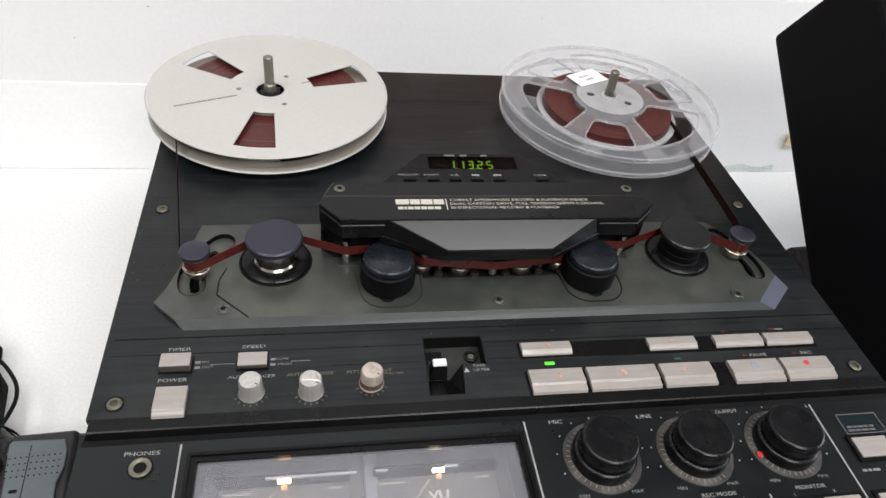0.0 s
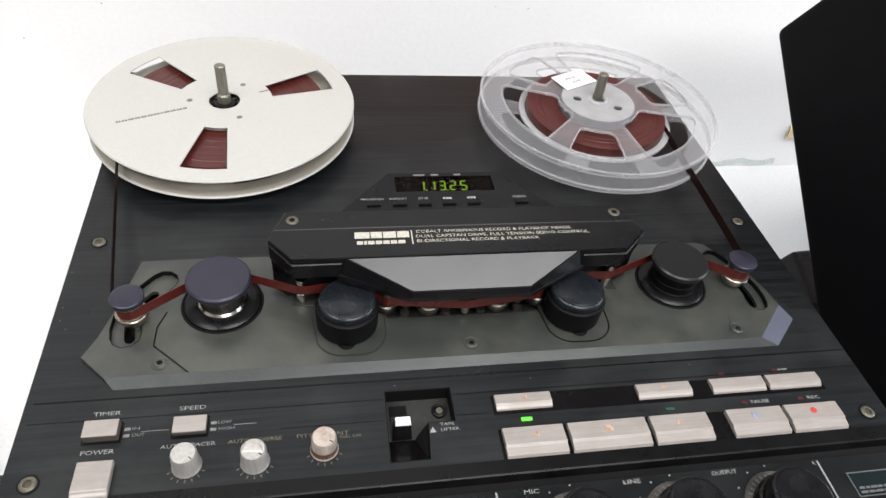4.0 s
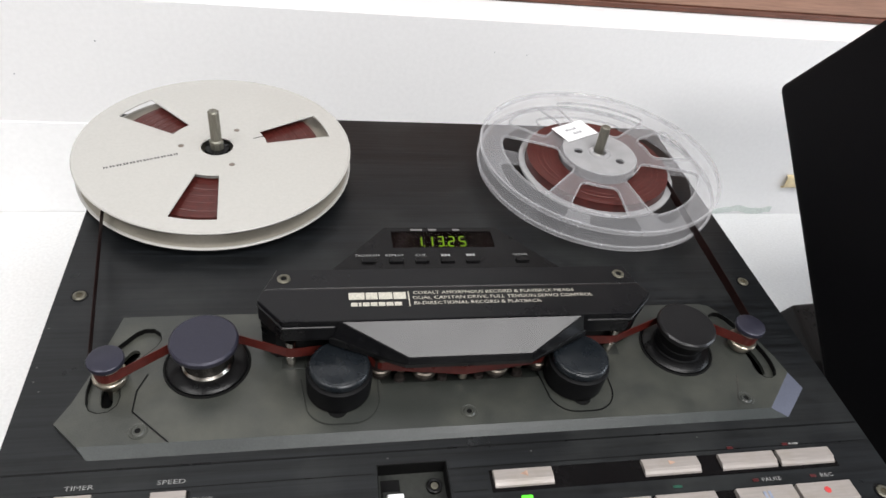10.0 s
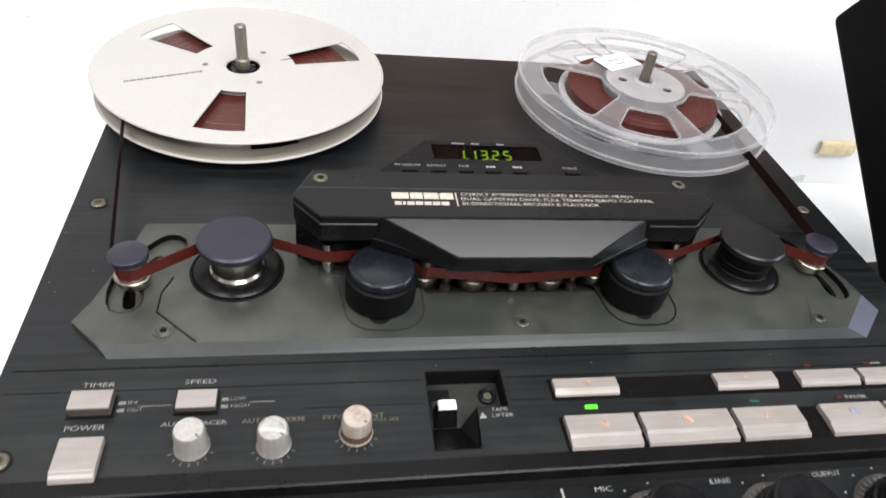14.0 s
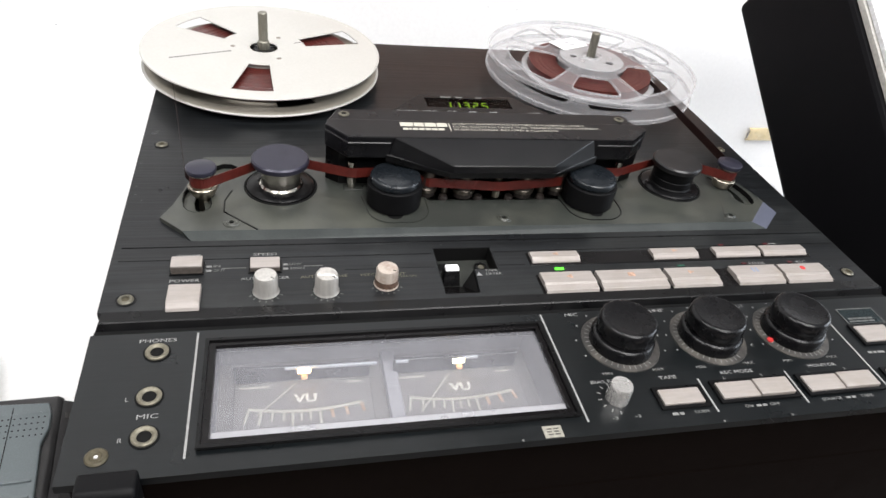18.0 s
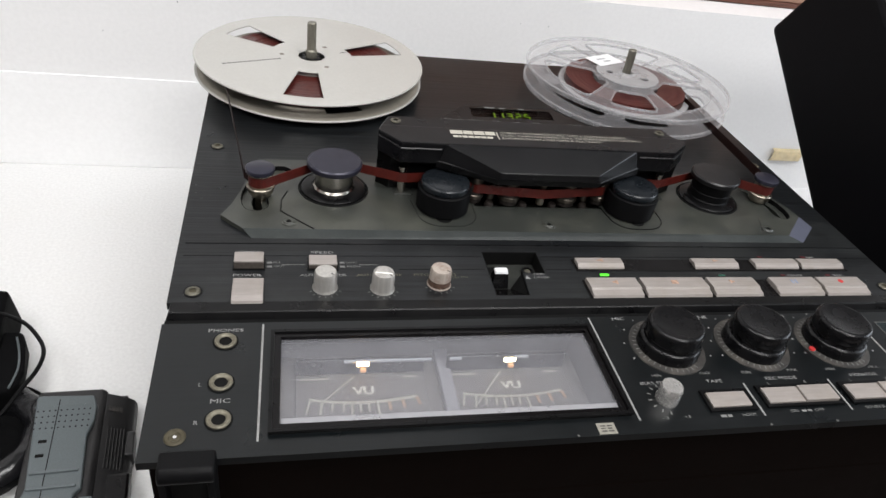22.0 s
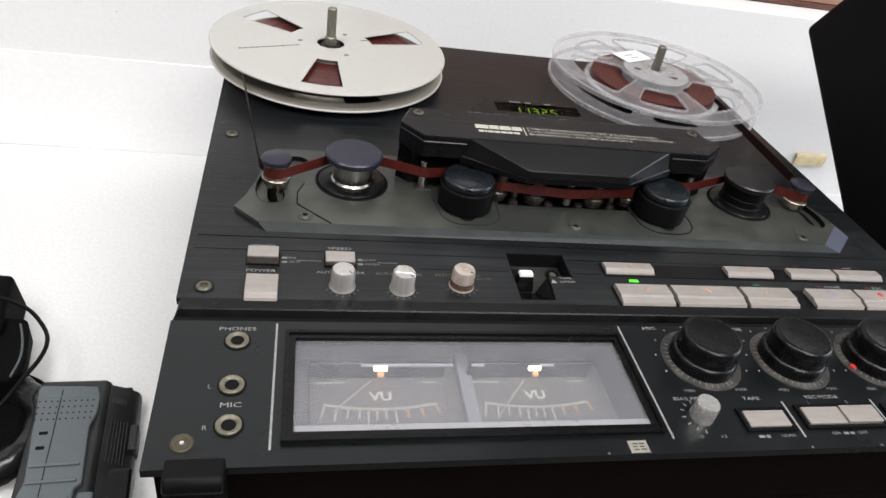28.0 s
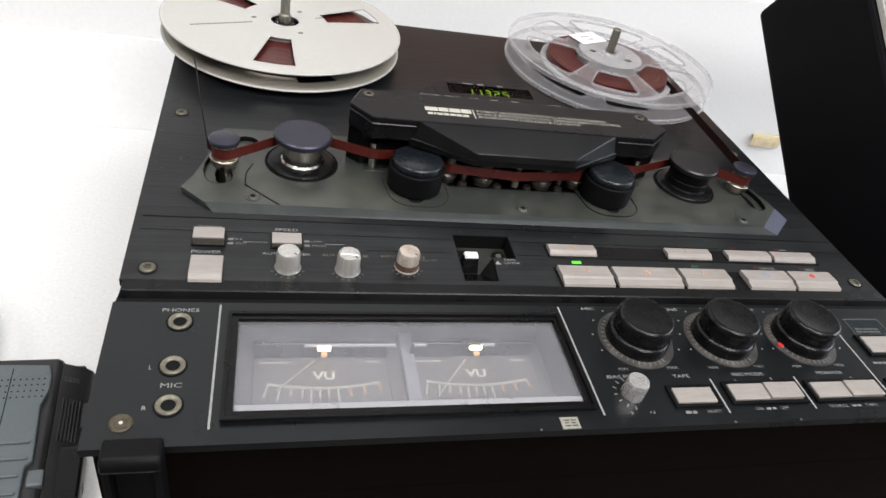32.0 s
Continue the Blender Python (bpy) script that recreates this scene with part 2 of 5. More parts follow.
M = {
    # Unseen room surfaces: paint darkened so the deck mirrors a dimmer room
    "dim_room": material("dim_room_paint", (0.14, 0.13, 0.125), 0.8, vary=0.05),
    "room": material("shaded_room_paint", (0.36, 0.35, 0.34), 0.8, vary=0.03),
    "panel": material("brushed_black_aluminium", (0.0060, 0.0068, 0.0077), 0.34, 0.0, 0.33, 420, (0.035, 1, 1), 0.55, 0.4, 0.5, (0.028, 0.030, 0.029), 13),
    "lower": material("satin_black_panel", (0.0018, 0.0029, 0.0035), 0.33, 0.0, 0.41, 700, (0.06, 1, 1), 0.3, 0.08, 0.05, (0.03, 0.03, 0.03), 20),
    "gloss": material("smoked_black_plastic", (0.0032, 0.0028, 0.0031), 0.24, 0, 0.2, 300, vary=0.2),
    "plate": material("dusty_grey_black_paint", (0.027, 0.0295, 0.0262), 0.34, 0.0, 0.6, 1600, vary=0.3, bump=0.15, wear=0.6, wear_colour=(0.088, 0.088, 0.07), wear_scale=11),
    "cover": material("matt_black_cover_paint", (0.0040, 0.0039, 0.0047), 0.30, 0, 0.27, 1800, vary=0.2, bump=0.08, wear=0.05, wear_scale=30),
    "cover_gloss": material("satin_black_sloping_front", (0.005, 0.005, 0.0057), 0.24, 0, 0.36, 1800, vary=0.2, bump=0.04, rough_vary=0.02),
    "plate_edge": material("blue_grey_black_edge_paint", (0.017, 0.021, 0.0205), 0.38, 0.0, 0.35, 1600, vary=0.25, bump=0.1, wear=0.35, wear_colour=(0.055, 0.062, 0.058), wear_scale=25),
    "black": material("black_plastic", (0.0026, 0.0026, 0.0029), 0.32, 0, 0.22, 1500, vary=0.25, bump=0.05, wear=0.04, wear_scale=60),
    "knob": material("satin_black_knob", (0.0032, 0.0032, 0.0038), 0.26, 0, 0.3, 800, vary=0.2, wear=0.06, wear_scale=90),
    "dark": material("dark_recess", (0.003, 0.003, 0.003), 0.7, 0, 0.15, 500),
    "cabinet": material("dark_brown_black_cabinet", (0.0042, 0.0027, 0.0022), 0.75, 0, 0.02, 300, (1, 1, 8), 0.3, 0.05),
    "cap": material("blue_black_anodised_cap", (0.026, 0.0255, 0.040), 0.36, 0.4, 0.5, 1500, vary=0.12, wear=0.08, wear_scale=80),
    "capblack": material("satin_black_cap", (0.007, 0.0068, 0.0075), 0.33, 0.05, 0.4, 1500, vary=0.15),
    "capteal": material("blue_green_black_cap", (0.009, 0.0115, 0.0145), 0.30, 0.2, 0.5, 1500, vary=0.15, wear=0.06, wear_scale=80),
    # Plate paint lightened to blue-grey, in place of the window's reflection
    "bevel": material("bevel_paint_with_window_sheen", (0.085, 0.092, 0.125), 0.38, 0.2, 0.5, 1200, vary=0.12, wear=0.3, wear_colour=(0.05, 0.05, 0.06), wear_scale=60),
    "rubber": material("black_rubber", (0.003, 0.003, 0.0034), 0.5, 0, 0.12, 900, vary=0.2),
    "chrome": material("worn_chrome", (0.48, 0.455, 0.41), 0.2, 1.0, 0.5, 300, vary=0.08, rough_vary=0.06),
    "dullchrome": material("dull_warm_chrome", (0.34, 0.305, 0.25), 0.3, 1.0, 0.5, 300, vary=0.12),
    # Chrome parts of the head bay, darkened for the cover's shade
    "baymetal": material("shaded_bay_metal", (0.17, 0.148, 0.125), 0.36, 1.0, 0.5, 300, vary=0.25),
    "wellgrey": material("dusty_grey_green_well", (0.017, 0.0185, 0.0165), 0.5, 0, 0.3, 500, vary=0.3, wear=0.5, wear_colour=(0.04, 0.042, 0.036), wear_scale=50),
    "steel": material("dull_steel_spindle", (0.22, 0.21, 0.175), 0.45, 0.8, 0.5, 500, (1, 1, 0.2), 0.2),
    "screw": material("brass_grey_screw", (0.115, 0.108, 0.083), 0.45, 0.5, 0.5, 800, vary=0.25),
    "brass": material("dull_brass", (0.065, 0.056, 0.036), 0.5, 0.3, 0.3, 800, vary=0.2),
    "jack": material("dull_nickel_ring", (0.15, 0.138, 0.103), 0.45, 0.35, 0.4, 700, vary=0.25),
    "button": material("champagne_button_paint", (0.285, 0.258, 0.24), 0.38, 0.12, 0.5, 700, (0.1, 1, 1), 0.08, 0.03, 0.4, (0.20, 0.17, 0.13), 45),
    "button_side": material("brown_grey_button_side", (0.075, 0.064, 0.056), 0.5, 0, 0.3, 700, vary=0.2),
    "silver": material("brushed_silver_knob", (0.48, 0.465, 0.44), 0.36, 0.6, 0.5, 600, (1, 1, 0.1), 0.12, 0.05, 0.25, (0.32, 0.27, 0.22), 120),
    "bias_silver": material("shiny_silver_knob", (0.66, 0.65, 0.63), 0.22, 0.75, 0.5, 600, (1, 1, 0.1), 0.15, 0.08, 0.3, (0.36, 0.34, 0.31), 120),
    "brown_knob": material("silver_knob_with_brown_grime", (0.46, 0.40, 0.35), 0.4, 0.4, 0.5, 600, (1, 1, 0.1), 0.12, 0.05, 0.6, (0.16, 0.07, 0.04), 110),
    # Head metal, colour taken down further for the same shade
    "bayblack": material("shaded_head_metal", (0.04, 0.033, 0.03), 0.4, 0.6, 0.5, 600, vary=0.3),
    "browngrime": material("brown_grime", (0.085, 0.052, 0.038), 0.6, 0, 0.3, 500, vary=0.4),
    "brasstext": material("yellowed_printing", (0.13, 0.12, 0.085), 0.6, grain=900, vary=0.3),
    "faint": material("faint_grey_printing", (0.075, 0.075, 0.072), 0.6, grain=900, vary=0.3),
    "white": material("white_printing", (0.24, 0.24, 0.235), 0.6, grain=900, vary=0.3),
    "cream": material("cream_printing", (0.44, 0.42, 0.36), 0.55, grain=900, vary=0.25),
    "ringgrey": material("worn_grey_ring", (0.030, 0.028, 0.026), 0.45, grain=500, vary=0.3, wear=0.8, wear_colour=(0.115, 0.103, 0.088), wear_scale=60),
    "rivet": material("dull_brown_grey_rivet", (0.16, 0.13, 0.11), 0.5),
    "dialred": material("faded_orange_dial_printing", (0.24, 0.155, 0.10), 0.6),
    "dim": material("dim_grey_printing", (0.16, 0.16, 0.155), 0.6, grain=900, vary=0.3),
    "red": material("red_printing", (0.45, 0.03, 0.03), 0.5),
    "darkred": material("unlit_red_lens", (0.055, 0.006, 0.007), 0.35),
    "orange": material("faded_orange_printing", (0.38, 0.245, 0.18), 0.5, grain=500, vary=0.3),
    "blue": material("pale_blue_printing", (0.22, 0.25, 0.33), 0.5),
    "reel": material("off_white_metal_reel", (0.43, 0.42, 0.395), 0.42, 0.0, 0.5, 500, vary=0.03, wear=0.05, wear_colour=(0.39, 0.37, 0.34), wear_scale=18),
    # Reel metal with the shade between the flanges put into its colour
    "reel_shade": material("shaded_reel_metal", (0.27, 0.25, 0.21), 0.45, 0, 0.4, 500, vary=0.05, wear=0.2, wear_colour=(0.20, 0.18, 0.15), wear_scale=25),
    "tape": material("red_brown_magnetic_tape", (0.075, 0.011, 0.008), 0.34, 0, 0.4, 300, vary=0.2),
    # The same tape in a darker colour, for its dim edge-on look
    "tape_dim": material("darkened_red_brown_tape", (0.014, 0.0055, 0.0048), 0.5, 0, 0.12, 300, vary=0.2),
    "pack": material("wound_tape_edges", (0.062, 0.0105, 0.008), 0.36, 0, 0.5, 300, vary=0.25, wear=0.3, wear_colour=(0.05, 0.008, 0.006), wear_scale=60),
    "paper": material("white_paper_label", (0.82, 0.82, 0.83), 0.6, vary=0.03),
    "inkdark": material("worn_dark_grey_printing", (0.07, 0.07, 0.068), 0.6, grain=700, vary=0.4),
    "ink": material("grey_pencil", (0.32, 0.32, 0.34), 0.7),
    "clear": see_through("clear_reel_plastic", (0.47, 0.47, 0.49), 0.85, 0.08),
    "clear_edge": see_through("clear_plastic_edge", (0.58, 0.58, 0.60), 0.64, 0.08),
    "bright_edge": see_through("bright_glass_edge", (0.40, 0.40, 0.42), 0.55, 0.3),
    "milky": see_through("milky_hub_plastic", (0.52, 0.52, 0.53), 0.49, 0.2),
    # Milkiness holds some dust and the pale haze of room reflections
    "glass": see_through("dusty_hazed_meter_glass", (0.46, 0.46, 0.50), 0.86, 0.07),
    "dial": material("brown_grey_meter_dial", (0.076, 0.071, 0.067), 0.6, grain=200, vary=0.1, wear=0.25, wear_colour=(0.10, 0.095, 0.08), wear_scale=30),
    "dialink": material("pale_dial_printing", (0.23, 0.22, 0.185), 0.6),
    "dialwhite": material("white_dial_printing", (0.31, 0.305, 0.28), 0.6),
    "glow_strip": glowing("pale_lit_light_guide", (0.86, 0.92, 1.0), 0.045),
    # Weak glow that stands for the meter lamp mirrored below itself
    "glow_reflection": glowing("amber_lamp_reflection", (1.0, 0.50, 0.20), 0.55),
    "divider": material("pale_grey_meter_divider", (0.15, 0.15, 0.165), 0.55, vary=0.08),
    "well": material("grey_meter_well", (0.085, 0.085, 0.09), 0.6, vary=0.1),
    "amber": glowing("amber_meter_lamp", (1.0, 0.62, 0.26), 16.0),
    "warm": glowing("pale_meter_lamp", (1.0, 0.84, 0.48), 18.0),
    "green": glowing("green_led", (0.12, 1.0, 0.04), 0.9),
    "digit": glowing("green_counter_segment", (0.42, 1.0, 0.05), 0.85),
    "teal": material("dark_teal_sign_face", (0.004, 0.0095, 0.011), 0.25, 0, 0.4, vary=0.2),
    "dimgreen": material("unlit_green_lens", (0.02, 0.07, 0.048), 0.3),
    "smoked_pane": see_through("smoked_counter_pane", (0.012, 0.008, 0.008), 0.93, 0.12, (0.60, 0.53, 0.50)),
    "smoke": material("counter_window", (0.006, 0.0045, 0.0045), 0.22, 0, 0.25, vary=0.1),
    "table": material("white_textured_table_sheet", (0.705, 0.705, 0.70), 0.5, 0, 0.3, 330, vary=0.05, bump=0.6, wear=0.12, wear_colour=(0.70, 0.67, 0.62), wear_scale=12),
    "wall": material("white_wall_paint", (0.86, 0.855, 0.855), 0.55, 0, 0.3, 220, vary=0.02, bump=0.15, wear=0.10, wear_colour=(0.82, 0.81, 0.81), wear_scale=9),
    # Wall white raised in colour where brighter light falls low on it
    "wallstrip": material("lit_lower_wall_white", (0.93, 0.93, 0.93), 0.5, 0, 0.3, 220, vary=0.02, bump=0.15, wear=0.06, wear_colour=(0.87, 0.87, 0.86), wear_scale=9),
    "ceiling": material("ceiling_paint", (0.42, 0.41, 0.40), 0.8, vary=0.03),
    "floor": material("dark_floor", (0.06, 0.05, 0.045), 0.6, vary=0.1),
    "wood": material("red_brown_wood", (0.30, 0.17, 0.12), 0.45, 0, 0.5, 30, (1, 8, 20), 0.2, 0.05, 0.25, (0.22, 0.115, 0.08), 8),
    # Wood darkened to draw the shadow line at the board's foot
    "wood_dark": material("shadow_brown_wood", (0.10, 0.035, 0.02), 0.5, 0, 0.5, 40, (1, 8, 8), 0.3),
    "slab": material("matt_black_case", (0.0042, 0.0041, 0.005), 0.6, 0, 0.07, 1500, vary=0.2, bump=0.1, wear=0.05, wear_scale=15),
    "grey_trim": material("light_grey_trim", (0.42, 0.41, 0.38), 0.4),
    "white_front": material("white_front_plastic", (0.75, 0.76, 0.77), 0.35),
    "device_grey": material("blue_grey_plastic", (0.092, 0.109, 0.115), 0.40, 0.1, 0.5, 1200, vary=0.1, bump=0.05, wear=0.12, wear_colour=(0.17, 0.185, 0.19), wear_scale=40),
    "device_black": material("worn_black_plastic", (0.013, 0.0125, 0.013), 0.42, 0, 0.45, 1200, vary=0.15, bump=0.05, wear=0.3, wear_colour=(0.03, 0.03, 0.03), wear_scale=45),
    "hpblack": material("matt_black_padding", (0.0035, 0.0035, 0.0038), 0.7, 0, 0.04, 900, vary=0.3, bump=0.1),
    "leather": material("shiny_black_leatherette", (0.007, 0.007, 0.008), 0.22, 0, 0.5, 90, vary=0.2, bump=0.6),
    "yellow": material("yellowed_adhesive_tape", (0.70, 0.57, 0.34), 0.22, 0, 0.5, 150, vary=0.12, bump=0.2, wear=0.4, wear_colour=(0.78, 0.70, 0.52), wear_scale=60),
    "stain": material("grey_green_grime", (0.60, 0.655, 0.62), 0.6, 0, 0.3, 300, vary=0.12, wear=0.7, wear_colour=(0.70, 0.72, 0.70), wear_scale=40),
}

# ---- mesh helpers: all sizes in millimetres ----
K = 0.001


def thing(name, label, category, group="", kind="", at=(0, 0, 0)):
    ob = new(name)
    ob.empty_display_size = 0.02
    ob.location = Vector(at) * K
    return tagged(ob, label, category, group, kind)


def part(name, bm, mat, parent=None, label="", smooth=False):
    me = bpy.data.meshes.new(name)
    bm.to_mesh(me)
    bm.free()
    me.materials.append(M[mat])
    if smooth:
        for p in me.polygons:
            p.use_smooth = True
        me.set_sharp_from_angle(angle=radians(35))
    ob = new(name, me)
    if parent is not None:
        ob.parent = parent
        up, base = parent, Vector((0, 0, 0))
        while up is not None:
            base, up = base + up.location, up.parent
        ob.location = -base
    if label:
        ob["label"] = label
    return ob


def soften(bm, width, seg=1, angle=30):
    if width <= 0:
        return bm
    edges = [e for e in bm.edges if len(e.link_faces) == 2 and e.calc_face_angle(0) > radians(angle)]
    bmesh.ops.bevel(bm, geom=edges, offset=width * K, segments=seg, affect="EDGES", profile=0.6, clamp_overlap=True)
    return bm


def box(x0, x1, y0, y1, z0, z1, bev=0.0, seg=1):
    bm = bmesh.new()
    bmesh.ops.create_cube(bm, size=1, matrix=Matrix.Translation(Vector(((x0 + x1) / 2, (y0 + y1) / 2, (z0 + z1) / 2)) * K) @ Matrix.Diagonal(((x1 - x0) * K, (y1 - y0) * K, (z1 - z0) * K, 1)))
    return soften(bm, bev, seg)


def prism(poly, z0, z1, bev=0.0, seg=1):
    bm = bmesh.new()
    lo = [bm.verts.new((x * K, y * K, z0 * K)) for x, y in poly]
    hi = [bm.verts.new((x * K, y * K, z1 * K)) for x, y in poly]
    n = len(poly)
    bm.faces.new(hi)
    bm.faces.new(lo[::-1])
    for i in range(n):
        bm.faces.new((lo[i], lo[(i + 1) % n], hi[(i + 1) % n], hi[i]))
    bmesh.ops.recalc_face_normals(bm, faces=bm.faces)
    return soften(bm, bev, seg)


def pierced(outer, holes, z0, z1):
    """A plate with openings that go through it."""
    bm = bmesh.new()
    loops = []
    for z in (z0, z1):
        edges, level = [], []
        for loop in (outer, *holes):
            vs = [bm.verts.new((x * K, y * K, z * K)) for x, y in loop]
            edges += [bm.edges.new((vs[i], vs[(i + 1) % len(vs)])) for i in range(len(vs))]
            level.append(vs)
        bmesh.ops.triangle_fill(bm, use_beauty=True, use_dissolve=False, edges=edges)
        loops.append(level)
    for lo, hi in zip(*loops):
        n = len(lo)
        for i in range(n):
            bm.faces.new((lo[i], lo[(i + 1) % n], hi[(i + 1) % n], hi[i]))
    bmesh.ops.recalc_face_normals(bm, faces=bm.faces)
    return bm


def hull(points):
    bm = bmesh.new()
    for p in points:
        bm.verts.new(Vector(p) * K)
    out = bmesh.ops.convex_hull(bm, input=bm.verts)
    bmesh.ops.dissolve_limit(bm, angle_limit=radians(1), verts=bm.verts, edges=bm.edges)
    bmesh.ops.recalc_face_normals(bm, faces=bm.faces)
    return bm


def lathe(profile, x=0, y=0, seg=40, bumps=0, depth=0.0):
    """A turned body from (radius, height) pairs; bumps: flutes round it."""
    bm = bmesh.new()
    rings = []
    for r, z in profile:
        if r <= 0:
            rings.append([bm.verts.new((x * K, y * K, z * K))])
            continue
        ring = []
        for i in range(seg):
            a = 2 * math.pi * i / seg
            q = r + (depth if bumps and i % 2 else 0)
            ring.append(bm.verts.new(((x + q * math.cos(a)) * K, (y + q * math.sin(a)) * K, z * K)))
        rings.append(ring)
    for a, b in zip(rings, rings[1:]):
        for i in range(seg):
            j = (i + 1) % seg
            if len(a) == 1 and len(b) == 1:
                continue
            if len(a) == 1:
                bm.faces.new((a[0], b[i], b[j]))
            elif len(b) == 1:
                bm.faces.new((a[i], a[j], b[0]))
            else:
                bm.faces.new((a[i], a[j], b[j], b[i]))
    bmesh.ops.recalc_face_normals(bm, faces=bm.faces)
    return bm


def join(*bms):
    out = bmesh.new()
    for bm in bms:
        me = bpy.data.meshes.new("piece")
        bm.to_mesh(me)
        bm.free()
        out.from_mesh(me)
        bpy.data.meshes.remove(me)
    return out


def moved(bm, m):
    bmesh.ops.transform(bm, matrix=m, verts=bm.verts)
    return bm


def arc(cx, cy, r, a0, a1, n):
    return [(cx + r * math.cos(radians(a0 + (a1 - a0) * i / n)), cy + r * math.sin(radians(a0 + (a1 - a0) * i / n))) for i in range(n + 1)]


def stroke(points, half, cap=5):
    """The outline of a round-ended slot along a line of points."""
    left, right = [], []
    for i, (x, y) in enumerate(points):
        a = points[max(0, i - 1)]
        b = points[min(len(points) - 1, i + 1)]
        d = Vector((b[0] - a[0], b[1] - a[1])).normalized()
        left.append((x - d.y * half, y + d.x * half))
        right.append((x + d.y * half, y - d.x * half))
    d = Vector((points[-1][0] - points[-2][0], points[-1][1] - points[-2][1]))
    e = math.degrees(math.atan2(d.y, d.x))
    end = arc(*points[-1], half, e + 90, e - 90, cap)[1:-1]
    d = Vector((points[0][0] - points[1][0], points[0][1] - points[1][1]))
    e = math.degrees(math.atan2(d.y, d.x))
    start = arc(*points[0], half, e + 90, e - 90, cap)[1:-1]
    return left + end + right[::-1] + start


def ribbon(points, z0, z1, thick=0.25):
    bm = bmesh.new()
    rows = []
    for i, (x, y) in enumerate(points):
        a, b = points[max(0, i - 1)], points[min(len(points) - 1, i + 1)]
        d = Vector((b[0] - a[0], b[1] - a[1])).normalized()
        nx, ny = -d.y * thick / 2, d.x * thick / 2
        rows.append([bm.verts.new(((x + s * nx) * K, (y + s * ny) * K, z * K)) for s, z in ((1, z0), (1, z1), (-1, z1), (-1, z0))])
    for a, b in zip(rows, rows[1:]):
        for i in range(4):
            bm.faces.new((a[i], a[(i + 1) % 4], b[(i + 1) % 4], b[i]))
    bm.faces.new(rows[0])
    bm.faces.new(rows[-1][::-1])
    bmesh.ops.recalc_face_normals(bm, faces=bm.faces)
    return bm


def rod(points, r, seg=8):
    """A round cable or wire along points."""
    bm = bmesh.new()
    pts = [Vector(p) for p in points]
    rings = []
    for i, p in enumerate(pts):
        d = (pts[min(len(pts) - 1, i + 1)] - pts[max(0, i - 1)]).normalized()
        u = d.cross(Vector((0.13, 0.31, 0.94))).normalized()
        v = d.cross(u)
        rings.append([bm.verts.new((p + (u * math.cos(2 * math.pi * k / seg) + v * math.sin(2 * math.pi * k / seg)) * r) * K) for k in range(seg)])
    for a, b in zip(rings, rings[1:]):
        for k in range(seg):
            bm.faces.new((a[k], a[(k + 1) % seg], b[(k + 1) % seg], b[k]))
    bm.faces.new(rings[0])
    bm.faces.new(rings[-1][::-1])
    bmesh.ops.recalc_face_normals(bm, faces=bm.faces)
    return bm


def curve_points(points, n=8):
    """A smooth line through the points."""
    out = []
    p = [Vector(q) for q in points]
    for i in range(len(p) - 1):
        a, b, c, d = p[max(0, i - 1)], p[i], p[i + 1], p[min(len(p) - 1, i + 2)]
        for k in range(n):
            t = k / n
            out.append(0.5 * (2 * b + (c - a) * t + (2 * a - 5 * b + 4 * c - d) * t * t + (3 * b - a - 3 * c + d) * t ** 3))
    return out + [p[-1]]


def letters(text, x, y, z, height, width=None, turn=0.0, bold=0.0):
    """Raised printing centred at x, y: capitals of that height, squeezed to a width."""
    cu = bpy.data.curves.new("printing", "FONT")
    cu.body, cu.size, cu.align_x, cu.align_y, cu.extrude, cu.resolution_u = text, 1.0, "CENTER", "CENTER", 0.0, 2
    cu.offset = bold
    ob = bpy.data.objects.new("printing", cu)
    scene.collection.objects.link(ob)
    dg = bpy.context.evaluated_depsgraph_get()
    me = bpy.data.meshes.new_from_object(ob.evaluated_get(dg))
    bpy.data.objects.remove(ob)
    bm = bmesh.new()
    bm.from_mesh(me)
    bpy.data.meshes.remove(me)
    xs = [v.co.x for v in bm.verts]
    s = height / 0.7
    sx = s if width is None else width / (max(xs) - min(xs))
    m = Matrix.Translation(Vector((x, y, z)) * K) @ Matrix.Rotation(radians(turn), 4, "Z") @ Matrix.Diagonal((sx * K, s * K, K, 1)) @ Matrix.Translation((-(max(xs) + min(xs)) / 2, 0, 0))
    return moved(bm, m)


def bars(x, y, z, sizes, gap, height):
    """Plain bars in place of small writing, from the left end."""
    out = []
    for w in sizes:
        out.append(box(x, x + w, y - height / 2, y + height / 2, z, z + 0.12))
        x += w + gap
    return join(*out)


def print_words(items, mat, parent):
    for bm in items:
        part("lettering", bm, mat, parent)


# ---- room ----
P = 220.0
WALL = 650.0
table = tagged(part("table_top", box(-1100, 1300, 8, WALL, -30, 0, 2), "table"), "white textured table top under the tape deck", "table", kind="structure")
for x in (-1040, 1190):
    for y in (40, 590):
        part("table_leg", box(x, x + 50, y, y + 50, -750, -30, 2), "table", table)
tagged(part("wall_back", join(box(-1800, 2400, WALL, WALL + 55, -750, 243), box(-1800, 230, WALL + 75, WALL + 135, -750, 450), box(-1800, 230, WALL + 75, WALL + 135, 560, CEIL * 1000), box(230, 2400, WALL + 75, WALL + 135, -750, 425)), "wall"), "white painted wall with a low ledge", "wall", kind="structure")
# Thin strip that paints the brighter light on the lower wall
tagged(part("wall_strip", box(-1100, -95, WALL - 1.5, WALL, 0, 113), "wallstrip"), "strip along the wall foot painted whiter for the light on it", "wall", kind="structure")
